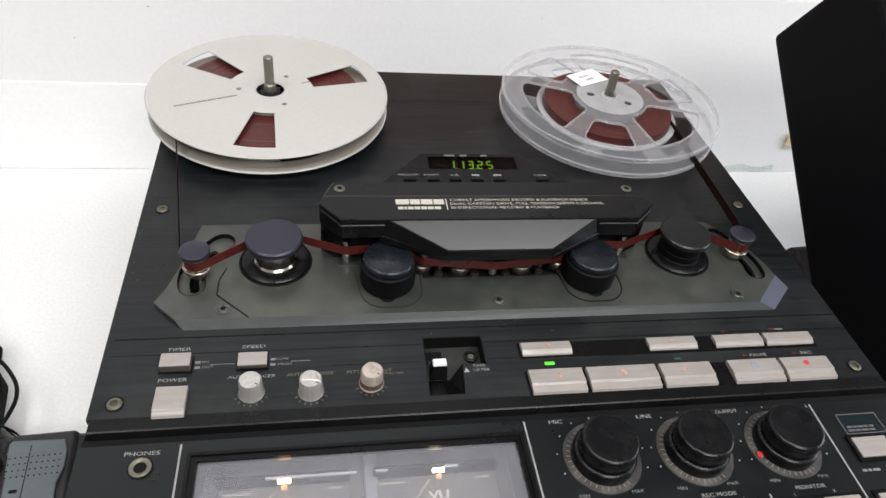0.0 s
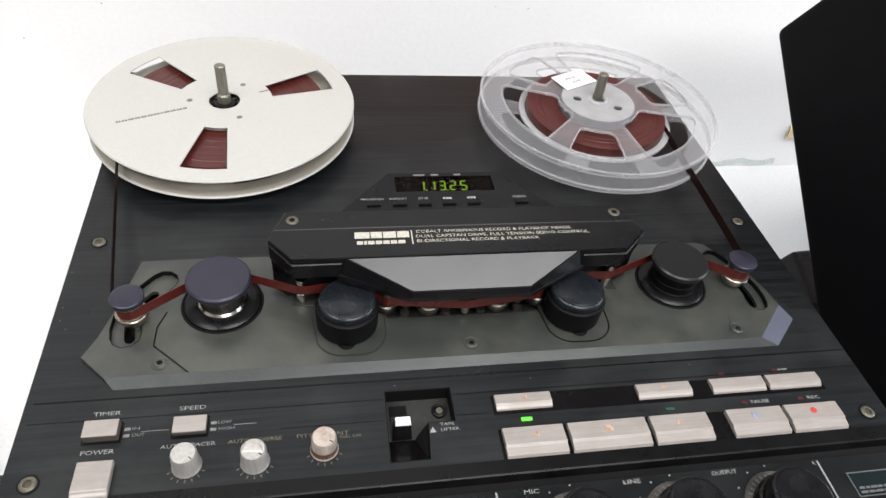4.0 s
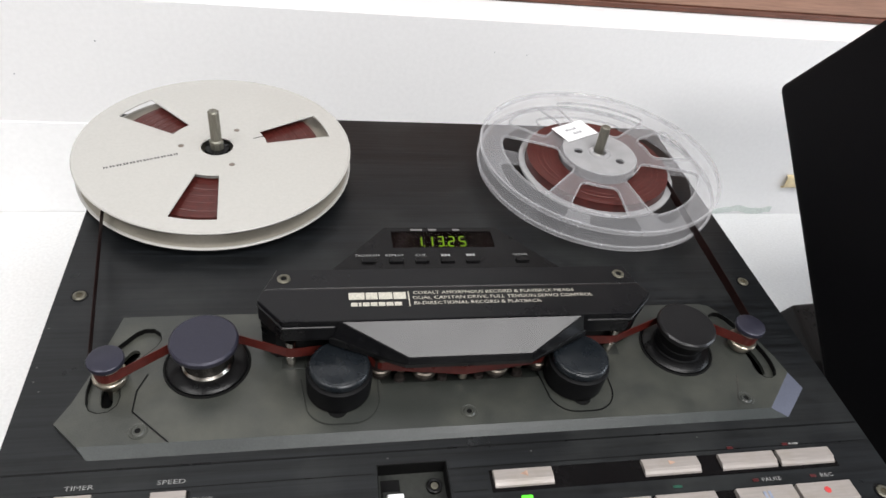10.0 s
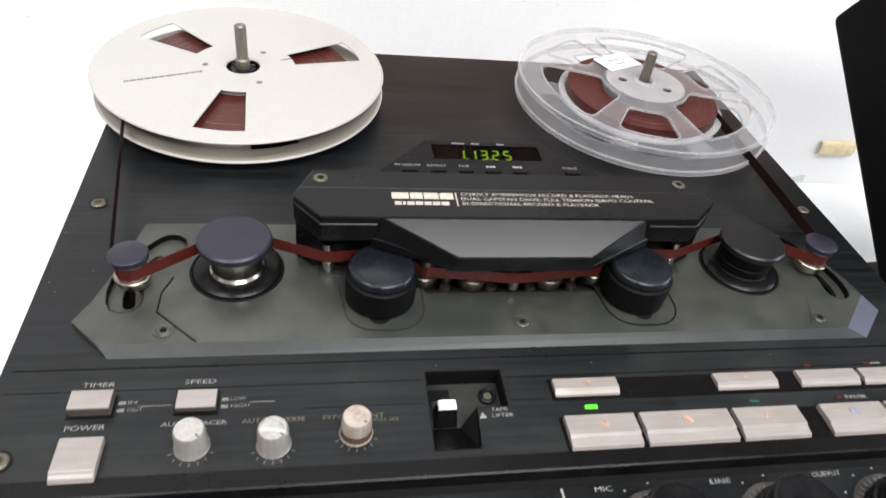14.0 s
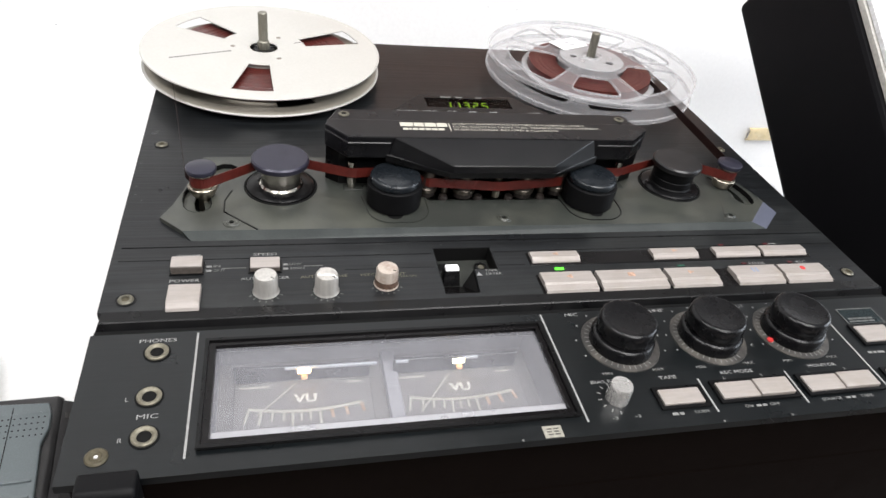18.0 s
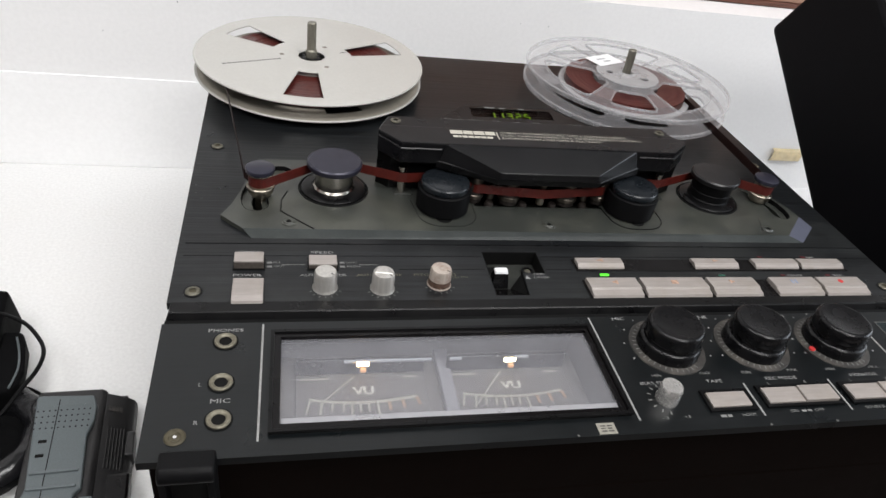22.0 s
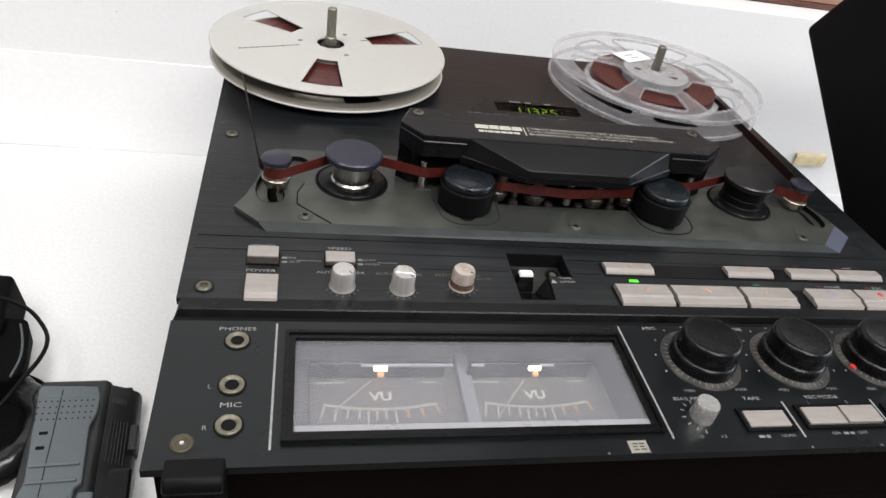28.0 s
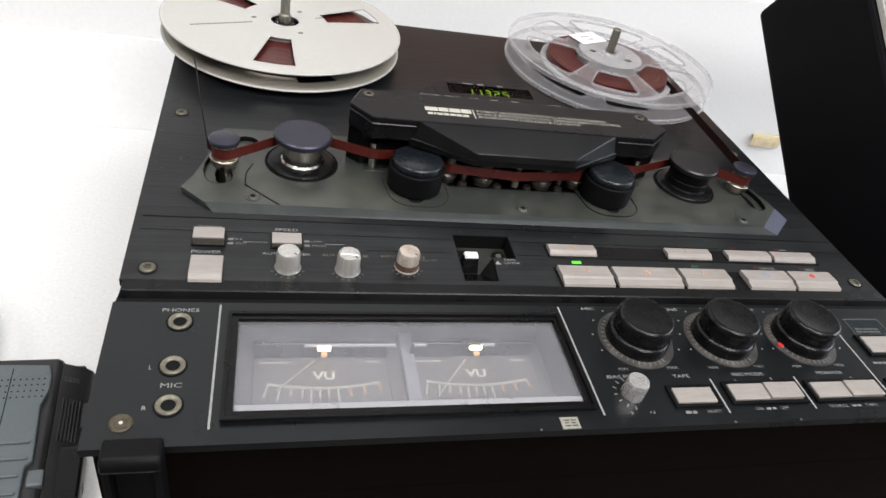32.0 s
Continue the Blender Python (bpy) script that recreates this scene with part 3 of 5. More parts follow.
# Unseen upper wall, toned in zones to set what the deck reflects
tagged(part("wall_back_upper", box(230, 2400, WALL + 75, WALL + 135, 740, CEIL * 1000), "dim_room"), "unseen upper wall darkened to dim the deck's reflections", "wall", kind="structure")
tagged(part("wall_back_middle", join(box(-1800, 230, WALL + 75, WALL + 135, 450, 560), box(230, 2400, WALL + 75, WALL + 135, 425, 740)), "room"), "unseen upper wall zones greyed to set the deck's reflections", "wall", kind="structure")
# Unseen room shell, its paint darkened to hold reflections down
tagged(part("wall_left", box(-1860, -1800, -2700, 800, -750, CEIL * 1000), "room"), "unseen plain wall darkened to dim reflections", "wall", kind="structure")
tagged(part("wall_front", box(-1800, 2400, -2700, -2640, -750, CEIL * 1000), "dim_room"), "unseen plain wall darkened to dim reflections", "wall", kind="structure")
wall_r = moved(pierced([(-2700, -750), (800, -750), (800, CEIL * 1000), (-2700, CEIL * 1000)], [[(-800, 450), (600, 450), (600, 1650), (-800, 1650)]], 0, 60), Matrix.Translation((2.34, 0, 0)) @ Matrix(((0, 0, 1, 0), (1, 0, 0, 0), (0, 1, 0, 0), (0, 0, 0, 1))))
tagged(part("wall_right", wall_r, "room"), "unseen plain wall with a window opening, darkened to dim reflections", "wall", kind="structure")
tagged(part("floor", box(-1860, 2400, -2700, 800, -780, -750), "floor"), "unseen plain floor darkened to dim reflections", "floor", kind="structure")
tagged(part("ceiling", box(-1860, 2400, -2700, 800, CEIL * 1000, CEIL * 1000 + 60), "ceiling"), "unseen plain ceiling greyed to dim reflections", "ceiling", kind="structure")

board = thing("wooden_board", "red-brown wooden board along the wall above the ledge", "board")
part("board_face", box(-90, 1500, WALL + 56, WALL + 74, 250, 425, 1), "wood", board)
# Strip that paints the shadow line between board and ledge
part("bottom_edge", box(-90, 1500, WALL + 52, WALL + 74, 244, 250, 0.8), "wood_dark", board, "lower edge coloured dark brown for the shadow line there")

# ---- tape deck ----
deck = thing("tape_deck", "black reel-to-reel tape deck lying on its back on the table", "tape deck")
part("cabinet", box(-210, 213, 54, 489, 0, P - 40, 2, 2), "cabinet", deck, "dark brown-black cabinet sides")
part("cabinet_rim", pierced([(-210, 54), (213, 54), (213, 489), (-210, 489)], [[(-206, 58), (209, 58), (209, 485), (-206, 485)]], P - 40, P - 4), "cabinet", deck)

slot_l = [(-177.5, 226.5), (-178.6, 232.5), (-178.4, 238.5), (-176.8, 244.5), (-174.0, 250.5), (-170.0, 256.8), (-164.0, 264.2)]
slot_r = [(178.6, 227.5), (179.3, 233), (178.8, 239), (177.0, 245.5), (174.2, 252.5), (170.8, 259.5), (167.6, 265.6)]
lifter = [(-49.5, 184), (-16, 184), (-16, 164), (-29.5, 164.5), (-31, 145), (-50, 145)]
bay = [(-48, 258), (-44, 229), (-38, 222), (36, 222), (42, 229), (48, 258)]
upper_outline = [(-215, 141.6), (216, 141.6), (216, 492), (-220, 492)]
part("upper_panel", pierced(upper_outline, [lifter, stroke(slot_l, 8.2), stroke(slot_r, 7.2), bay], P - 4, P), "panel", deck, "brushed black aluminium upper panel")
meter_hole = [(-163, 63), (-9, 63), (-9, 117), (-163, 117)]
part("lower_panel", pierced([(-213.5, 51), (216, 51), (216, 127), (-215, 127)], [meter_hole], P - 4, P), "lower", deck, "satin black lower control panel")
part("ledge", hull([(-214.6, 131.5, P - 3), (215.6, 131.5, P - 3), (-213, 133.6, P + 0.6), (215, 133.6, P + 0.6), (-213, 134.4, P + 1.0), (215, 134.4, P + 1.0), (-213, 141.4, P + 0.6), (215, 141.4, P + 0.6), (-213, 141.4, P - 4), (215, 141.4, P - 4)]), "black", deck, "raised black strip between the two panels")
part("groove", box(-214.6, 215.6, 126.6, 131.6, P - 5, P - 2.2), "dark", deck)
part("top_line", box(-212, 215, 190.2, 191.0, P, P + 0.25), "black", deck)

# raised tape-path plate with bevelled rim
outer = [(-196.2, 214.4), (-183.6, 201.4), (168, 201), (191.5, 224), (189.4, 236), (183, 256), (166, 278), (160, 279.5), (-150, 280.5), (-178, 280), (-187, 240), (-191, 226)]
part("tape_plate", pierced(outer, [stroke(slot_l, 7.8), stroke(slot_r, 6.8), bay], P, P + 2.5), "plate", deck, "dusty dark grey tape-path plate")
part("front_chamfer", hull([(-178.6, 195.6, P), (177, 196.2, P), (-183.6, 201.4, P), (168, 201, P), (-183.6, 201.4, P + 2.5), (168, 201, P + 2.5)]), "plate_edge", deck)
part("right_chamfer", hull([(177, 196.2, P), (197, 214.6, P), (168, 201, P + 2.5), (191.5, 224, P + 2.5), (168, 201, P), (191.5, 224, P)]), "bevel", deck, "bevelled corner coloured blue-grey for the window's reflection")
part("plate_seam", ribbon([(-159.5, 241), (-163, 231), (-163, 219), (-144.5, 201.4)], P + 2.4, P + 2.9, 0.7), "black", deck)
part("plate_seam", ribbon([(149, 203), (159, 224)], P + 2.4, P + 2.7, 0.5), "ringgrey", deck)

for pts, half, shift in ((slot_l, 7.8, 1.2), (slot_r, 6.8, -1.4)):
    inner = stroke([(x + shift, y) for x, y in pts[:-1]], 2.7)
    part("slot_floor", pierced(stroke(pts, half + 0.3), [inner], P - 3, P - 0.6), "plate", deck)
    part("slot_void", prism(stroke(pts, 5), P - 12, P - 10), "dark", deck)
    # Near-black lining paints the shade on the slot's inner wall
    part("slot_wall", pierced(stroke(pts, half + 0.05), [stroke(pts, half - 0.5)], P - 0.6, P + 2.42), "dark", deck, "inner slot wall coloured black for the shade in the slot")
part("bay_ramp", hull([(-38, 222, P + 2.4), (36, 222, P + 2.4), (-44, 229, P + 2.4), (42, 229, P + 2.4), (-45, 240, P - 3.5), (43, 240, P - 3.5), (-38, 222, P - 5), (36, 222, P - 5), (-45, 240, P - 5), (43, 240, P - 5)]), "plate", deck, "grey slope down into the head bay")
part("head_bay_floor", prism([(x * 1.02, y) for x, y in bay], P - 9, P - 7), "dark", deck)


def screw(x, y, z, r=3.6):
    s = part("screw", lathe([(0, z - 1), (r, z - 1), (r, z + 0.5), (r - 0.7, z + 1.0), (r * 0.52, z + 1.0), (r * 0.48, z + 0.1)], x, y, 20), "screw", deck, "dull brass-grey socket screw", True)
    part("socket", lathe([(r * 0.5, z + 0.3), (0, z + 0.3)], x, y, 6), "brass", s)
    part("washer", lathe([(r + 0.2, z + 0.1), (r + 1.0, z + 0.1), (r + 1.0, z + 0.35), (r + 0.2, z + 0.35)], x, y, 20), "black", s)


def dark_screw(x, y, z, r=3.2):
    s = part("screw", lathe([(r + 1.2, z + 0.2), (r + 1.0, z + 0.5), (r + 0.4, z + 0.3), (r, z + 0.3), (r - 0.6, z + 0.9), (1.5, z + 0.9), (1.4, z + 0.2)], x, y, 20), "plate", deck, "", True)
    part("socket", lathe([(1.6, z + 0.4), (0, z + 0.4)], x, y, 6), "dark", s)


for x, y in ((-205, 299.5), (204, 301), (-204, 150), (204, 150)):
    screw(x, y, P)
s = part("screw", lathe([(4.2, P), (4.2, P + 0.4), (3.6, P + 0.9), (2.4, P + 0.7), (2.0, P + 0.3), (0, P + 0.3)], -201, 62, 24), "brass", deck, "dull brass screw with a bright centre", True)
part("centre_pin", lathe([(0.9, P + 0.3), (0.75, P + 0.7), (0, P + 0.8)], -201, 62, 16), "bias_silver", s, "bright centre pin", True)
for x, y in ((-0.5, 209), (-158.5, 208), (156, 208)):
    dark_screw(x, y, P + 2.5)

# head cover
cover = part("head_cover", prism([(-105.5, 255), (-93, 239.5), (88.5, 239.5), (104, 254), (100, 262), (-103.5, 262)], 246, 260, 0.8, 2), "cover", deck, "black head cover with bevelled front")
part("back_strip", prism([(-103.5, 263), (101, 263), (97, 278), (-97, 278)], 221, 258.7, 0.8, 1), "cover", cover)
part("core", prism([(-103.5, 262), (-104.6, 256), (-97, 249), (92, 249), (103, 255), (100, 262)], P + 2, 246.2), "black", cover)
part("sloping_front", soften(hull([(-66, 239, 260.2), (61, 239, 260.2), (-32.5, 222, 251), (30.5, 222, 251), (-32.5, 221.5, 246), (30.5, 221.5, 246), (-70, 239, 246), (65, 239, 246)]), 0.5, 1), "cover_gloss", cover)
part("lower_lip", soften(hull([(-71, 239, 249), (66, 239, 249), (-34, 222.3, 246), (33, 222.3, 246), (-33, 223.2, 241.5), (32, 223.2, 241.5), (-71, 239, 243.5), (66, 239, 243.5)]), 0.5, 1), "black", cover)
part("edge_bead", rod([(-105.5, 255, 256.5), (-93, 239.2, 256.0), (-68, 239.2, 256.0)], 0.7, 6), "capblack", cover)
part("edge_bead", rod([(104, 254, 256.5), (88.5, 239.2, 256.0), (64, 239.2, 256.0)], 0.7, 6), "capblack", cover)
for x in (-93, 91.5):
    s = part("screw", lathe([(0, 258), (3.4, 258), (3.4, 259.2), (2.8, 259.6), (1.7, 259.6), (1.6, 259)], x, 270.5, 20), "screw", cover, "dull brass-grey socket screw", True)
    part("socket", lathe([(1.7, 259.1), (0, 259.1)], x, 270.5, 6), "dark", s)
# maker's mark as plain shapes, and the lettering beside it
for u, w in ((-60.5, 8.0), (-51.9, 6.0), (-45.3, 7.0), (-37.7, 6.4)):
    part("maker_mark", box(u, u + w, 253.5, 258.3, 260.05, 260.17), "cream", cover, "cream maker's mark drawn as a plain block")
u = -59.5
for w in (3.2, 1.4, 3.4, 3.4, 3.4, 3.4, 3.8):
    part("model_mark", box(u, u + w, 248.9, 251.4, 260.05, 260.17), "cream", cover, "cream model mark drawn as a plain bar")
    u += w + 0.6
part("divider", box(-30.2, -29.6, 248.4, 258.8, 260, 260.15), "cream", cover)
part("lettering", letters("COBALT AMORPHOUS RECORD & PLAYBACK HEADS", 16.6, 257.6, 260.15, 2.2, 88), "cream", cover)
part("lettering", letters("DUAL CAPSTAN DRIVE, FULL TENSION SERVO CONTROL", 21.3, 253.9, 260.15, 2.2, 98), "cream", cover)
part("lettering", letters("BI-DIRECTIONAL RECORD & PLAYBACK", 6.5, 250.2, 260.15, 2.2, 68), "cream", cover)

# rollers, capstans, guides and heads
for name, x, y in (("tension_roller", -175, 236.6), ("tension_roller", 170, 244.6)):
    r = part(name, lathe([(0, P - 8), (3.2, P - 8), (3.2, P + 2.6), (5.6, P + 3), (6.8, P + 4.6), (7.6, P + 6.8), (8.1, P + 8.2), (8.1, P + 9.2), (7.6, P + 9.7), (6.4, P + 9.9), (6.4, P + 17.2), (7.7, P + 17.8), (7.7, P + 19), (0, P + 19)], x, y, 36), "dullchrome", deck, "worn chrome tape roller", True)
    part("cap", lathe([(7.0, P + 18.6), (8.2, P + 18.8), (8.5, P + 20.6), (8.2, P + 21.4), (7.6, P + 21.8), (0, P + 21.9)], x, y, 36), "cap", r, "blue-black disc cap", True)
for x, y, mat, body in ((-131.5, 246.2, "cap", "chrome"), (130, 246, "capblack", "rubber")):
    prof = [(0, P), (12.8, P), (13.4, P + 4), (11.6, P + 6), (11.6, P + 17), (13.5, P + 18.5), (0, P + 18.5)] if body == "chrome" else [(0, P), (14.5, P), (14.5, P + 5.4), (13.9, P + 6.2), (13.8, P + 10.6), (13.5, P + 11), (13.6, P + 11.6), (13.8, P + 12), (13.9, P + 18.5), (0, P + 18.5)]
    r = part("inertia_roller", lathe(prof, x, y, 44), body, deck, "chrome inertia roller" if body == "chrome" else "black inertia roller", True)
    part("cap", lathe([(14.5, P + 18.5), (16.4, P + 18.8), (16.8, P + 20.2), (16.6, P + 21.6), (15.6, P + 22.4), (0, P + 22.4)], x, y, 56), mat, r, "round flat cap", True)
    part("base_ring", lathe([(13, P + 2.5), (13, P + 5), (18.0, P + 4.6), (19.8, P + 3.4), (20.0, P + 2.5)], x, y, 56), "black", r, "", True)
    part("base_rim", lathe([(20.0, P + 2.5), (20.6, P + 3.0), (21.3, P + 3.0), (21.6, P + 2.5)], x, y, 56), "dark", r, "", True)
for x, y in ((-65.6, 227.8), (60.6, 227.6)):
    r = part("pinch_roller", lathe([(0, P + 2), (5, P + 2), (5, P + 3), (15.4, P + 3), (16.3, P + 3.6), (16.6, P + 16.0), (16.4, P + 16.8), (15.8, P + 17.2), (0, P + 17.2)], x, y, 52), "rubber", deck, "black rubber pinch roller", True)
    part("cap", lathe([(14.2, P + 17.0), (14.4, P + 18.2), (15.0, P + 18.4), (15.1, P + 20.4), (14.8, P + 21.2), (14.2, P + 21.8), (13.4, P + 22.0), (12.8, P + 21.9), (12.4, P + 22.1), (0, P + 22.2)], x, y, 56), "capteal", r, "flat blue-black cap with a worn rim", True)
    s = 1 if x > 0 else -1
    rec = [(x - 19, y + 6)] + arc(x - 3, y - 8, 14, 200, 270, 6) + arc(x + 6, y - 8, 14, 270, 360, 8) + [(x + 20, y + 8)]
    part("recess_rim", ribbon(rec, P + 2.4, P + 2.8, 0.7), "black" if s > 0 else "wellgrey", deck)
    part("axle_void", lathe([(5, P + 2.7), (0, P + 2.7)], x + s * 1, y - 13.5, 16), "dark", deck)
for x, y in ((-89.5, 244.5), (86.5, 246)):
    r = part("tape_guide", lathe([(0, P), (2.2, P), (3.0, P + 8.5), (3.0, P + 10.5), (1.9, P + 10.8), (1.9, P + 17.5), (2.8, P + 18), (2.8, P + 21), (0, P + 21)], x, y, 20), "chrome", deck, "chrome tape guide pin", True)
    part("foot_plate", box(x - 5, x + 7, y - 4, y + 4, P + 2.5, P + 3.1, 0.4), "wellgrey", r)
# Heads, pins and screws here carry the cover's shade in their colours
for x, y, rr in ((-44, 237, 5.5), (-21, 235.6, 6.5), (18, 235.6, 6.5), (42, 238, 5.5)):
    head = part("tape_head", join(lathe([(0, P + 3), (rr, P + 3), (rr, P + 9.4), (rr * 0.9, P + 10.6), (rr * 0.9, P + 17), (rr, P + 17.4), (rr, P + 19.5), (0, P + 19.5)], x, y, 28), box(x - 3.5, x + 3.5, y + 2, y + 12, P - 7, P + 19, 0.5)), "bayblack", deck, "tape head coloured dark for the shade under the cover", True)
    part("head_flange", lathe([(rr + 0.2, P + 6), (rr + 1.1, P + 6.4), (rr + 1.1, P + 8.6), (rr + 0.2, P + 9.2)], x, y, 28), "baymetal", head, "metal flange darkened for the shade under the cover", True)
    part("head_cap", lathe([(rr * 0.86, P + 17.4), (rr * 0.86, P + 22.6), (rr * 0.6, P + 24), (0, P + 24.2)], x, y - 1.5, 24), "baymetal", head, "metal cap darkened for the shade under the cover", True)
for x, y in ((-1, 230.2), (-33, 236), (31, 236)):
    part("guide_pin", lathe([(0, P + 5), (2.6, P + 5), (2.6, P + 9.5), (2.0, P + 10), (2.0, P + 18), (2.6, P + 18.4), (2.6, P + 23), (0, P + 23)], x, y, 18), "dullchrome" if x == -1 else "baymetal", deck, "", True)
for x, y in ((-34, 232.4), (-11.5, 232), (8.5, 232), (30, 232.4)):
    part("bay_screw", lathe([(0, P - 7), (3.0, P - 7), (3.0, P + 3), (2.4, P + 4.2), (0, P + 4.4)], x, y, 16), "bayblack", deck, "", True)

# spindles
for x, y in ((-141.8, 420), (131.5, 414.5)):
    t = part("spindle_table", lathe([(0, P), (26, P), (26, P + 3), (23, P + 5.4), (11, P + 5.6), (8.6, P + 6.4), (8.6, P + 17.5), (7.6, P + 19), (4, P + 19.6), (0, P + 19.6)], x, y, 40), "black", deck, "", True)
    part("spindle", lathe([(4.3, P + 19), (4.3, P + 25), (3.3, P + 26), (3.3, P + 47), (2.7, P + 47.8), (0, P + 47.8)], x, y, 18, 1, 0.35), "steel", t, "grey steel spindle shaft", True)
    for k in range(3):
        a = radians(30 + 120 * k)
        part("spindle_key", moved(box(4.5, 8.4, -1.2, 1.2, P + 16, P + 19.8, 0.3), Matrix.Translation((x * K, y * K, 0)) @ Matrix.Rotation(a, 4, "Z")), "black", t)

# counter on a sloping hump behind the head cover
HUMP = 247.6
DEEP = 2.4
hump = part("counter_hump", soften(hull([(-82, 278.3, P), (78, 278.3, P), (-77.3, 278.3, HUMP - DEEP), (73.3, 278.3, HUMP - DEEP), (-36.4, 325.3, HUMP - DEEP), (33.4, 325.3, HUMP - DEEP), (-39, 330, P), (36, 330, P)]), 0.3, 1), "gloss", deck, "smoked black counter housing standing low behind the head cover", True)
part("counter_top", pierced([(-77, 278.4), (73, 278.4), (33, 325), (-36, 325)], [[(-32.5, 306.8), (29, 306.8), (29, 321.4), (-32.5, 321.4)]], HUMP - DEEP + 0.01, HUMP), "gloss", hump)
slope = Matrix.Translation((0, 0.2774, (HUMP + 0.05) * K))
part("counter_floor", moved(box(-32.4, 28.9, 29.5, 43.9, 0.1 - DEEP, 0.3 - DEEP), slope), "smoke", hump, "dark counter window floor")
pane = part("counter_window", moved(box(-32.4, 28.9, 29.5, 43.9, -0.5, -0.1), slope), "smoked_pane", hump, "smoked counter window")
pane.visible_shadow = False
SEG = {"a": (0, 1, 1, 1), "b": (1, 0.5, 1, 1), "c": (1, 0, 1, 0.5), "d": (0, 0, 1, 0), "e": (0, 0, 0, 0.5), "f": (0, 0.5, 0, 1), "g": (0, 0.5, 1, 0.5)}
ON = {"1": "bc", "3": "abgcd", "2": "abged", "5": "afgcd"}
x = -18.0
for ch, step in (("1", 6.6), ("1", 6.6), ("3", 6.6), ("2", 6.8), ("5", 0)):
    pieces = []
    for k in ON[ch]:
        x0, y0, x1, y1 = SEG[k]
        a, b = Vector((x + x0 * 3.3 + y0 * 0.6, 32.8 + y0 * 8.4)), Vector((x + x1 * 3.3 + y1 * 0.6, 32.8 + y1 * 8.4))
        d = (b - a).normalized()
        a, b = a + d * 0.3, b - d * 0.3
        pieces.append(ribbon([tuple(a), tuple(b)], 0.4, 0.55, 1.0))
    if x in (-18.0,) or ch == "3":
        pieces.append(box(x + 4.5, x + 5.3, 32.4, 33.4, 0.4, 0.55))
    part("digit", moved(join(*pieces), slope @ Matrix.Translation((0, 0, -DEEP * K))), "digit", hump, "glowing green digit")
    x += step
for x, w in ((-17, 7.3), (-7, 4.8), (7.5, 4.4)):
    part("heading_bar", moved(box(x - w / 2, x + w / 2, 44.6, 46.0, 0, 0.15), slope), "dim", hump)
for x, word in ((-47, "PROGRAM"), (-31.3, "REPEAT"), (-16.3, "CUE"), (-1.5, ""), (13.5, ""), (43.5, "CLEAR")):
    part("counter_button", moved(box(x - 4, x + 4, 16.2, 19.6, 0, 1.2, 0.3, 2), slope), "black", hump, "small black push button")
    if word:
        part("lettering", moved(letters(word, x - 0.6, 22.6, 0.15, 1.9, {"PROGRAM": 13.5, "REPEAT": 10.5, "CUE": 6, "CLEAR": 9}[word]), slope), "white", hump)
    else:
        part("lettering", moved(bars(x - 3.4, 22.6, 0, [1.5, 1.5, 1.5], 0.4, 1.8), slope), "white", hump)

def key(x0, x1, y0, y1, tall, lip):
    yl = y0 + (y1 - y0) * lip
    rows = [(y1, tall - 0.5), (yl + 0.6, tall), (yl - 0.3, tall - 0.8), (y0 + 1.0, tall - 1.4), (y0, tall - 3.2), (y0, 0)]
    bm = bmesh.new()
    rings = [[bm.verts.new((x * K, y * K, (P + z) * K)) for y, z in [(y1, 0)] + rows] for x in (x0, x1)]
    n = len(rings[0])
    for i in range(n):
        bm.faces.new((rings[0][i], rings[0][(i + 1) % n], rings[1][(i + 1) % n], rings[1][i]))
    bm.faces.new(rings[0])
    bm.faces.new(rings[1][::-1])
    bmesh.ops.recalc_face_normals(bm, faces=bm.faces)
    return soften(bm, 0.35, 1)


# left control group
for x, word in ((-178.5, "TIMER"), (-140.5, "SPEED")):
    part("button_well", pierced([(x - 8.3, 166.8), (x + 8.3, 166.8), (x + 8.3, 177.3), (x - 8.3, 177.3)], [[(x - 7.7, 167.4), (x + 7.7, 167.4), (x + 7.7, 176.8), (x - 7.7, 176.8)]], P, P + 0.5), "black", deck)
    part("well_floor", box(x - 7.7, x + 7.7, 167.4, 176.8, P, P + 0.3), "dark", deck)
    top = 5.0 if word == "TIMER" else 3.2
    pb = part("push_button", box(x - 7.4, x + 7.4, 168, 176.4, P, P + top - 0.8, 0.2), "button_side", deck, "push button with a pinkish silver face")
    part("button_face", box(x - 7.4, x + 7.4, 168, 176.4, P + top - 0.8, P + top, 0.35, 2), "button", pb, "pinkish silver face")
    part("lettering", letters(word, x, 182.4, P + 0.15, 2.1, 12), "white", deck)
print_words((letters("IN", -164.5, 173.4, P + 0.15, 1.6, 3.2), bars(-169.5, 173.4, P, [2.6], 0.4, 1.5), letters("OUT", -163, 170, P + 0.15, 1.6, 5.6), bars(-169.5, 170, P, [2.6], 0.4, 1.5), box(-162, -150, 171.5, 171.8, P, P + 0.12)), "dim", deck)
print_words((letters("LOW", -125.2, 173.4, P + 0.15, 1.6, 6), bars(-131.5, 173.4, P, [2.6], 0.4, 1.5), letters("HIGH", -124.2, 170, P + 0.15, 1.6, 7), bars(-131.5, 170, P, [2.6], 0.4, 1.5), box(-121, -111, 171.5, 171.8, P, P + 0.12)), "dim", deck)
power = part("power_button", key(-185.5, -170.5, 139.6, 157, 3.6, 0.16), "button", deck, "large pinkish silver power button")
part("lettering", letters("POWER", -179, 162.6, P + 0.15, 2.2, 14), "white", deck)
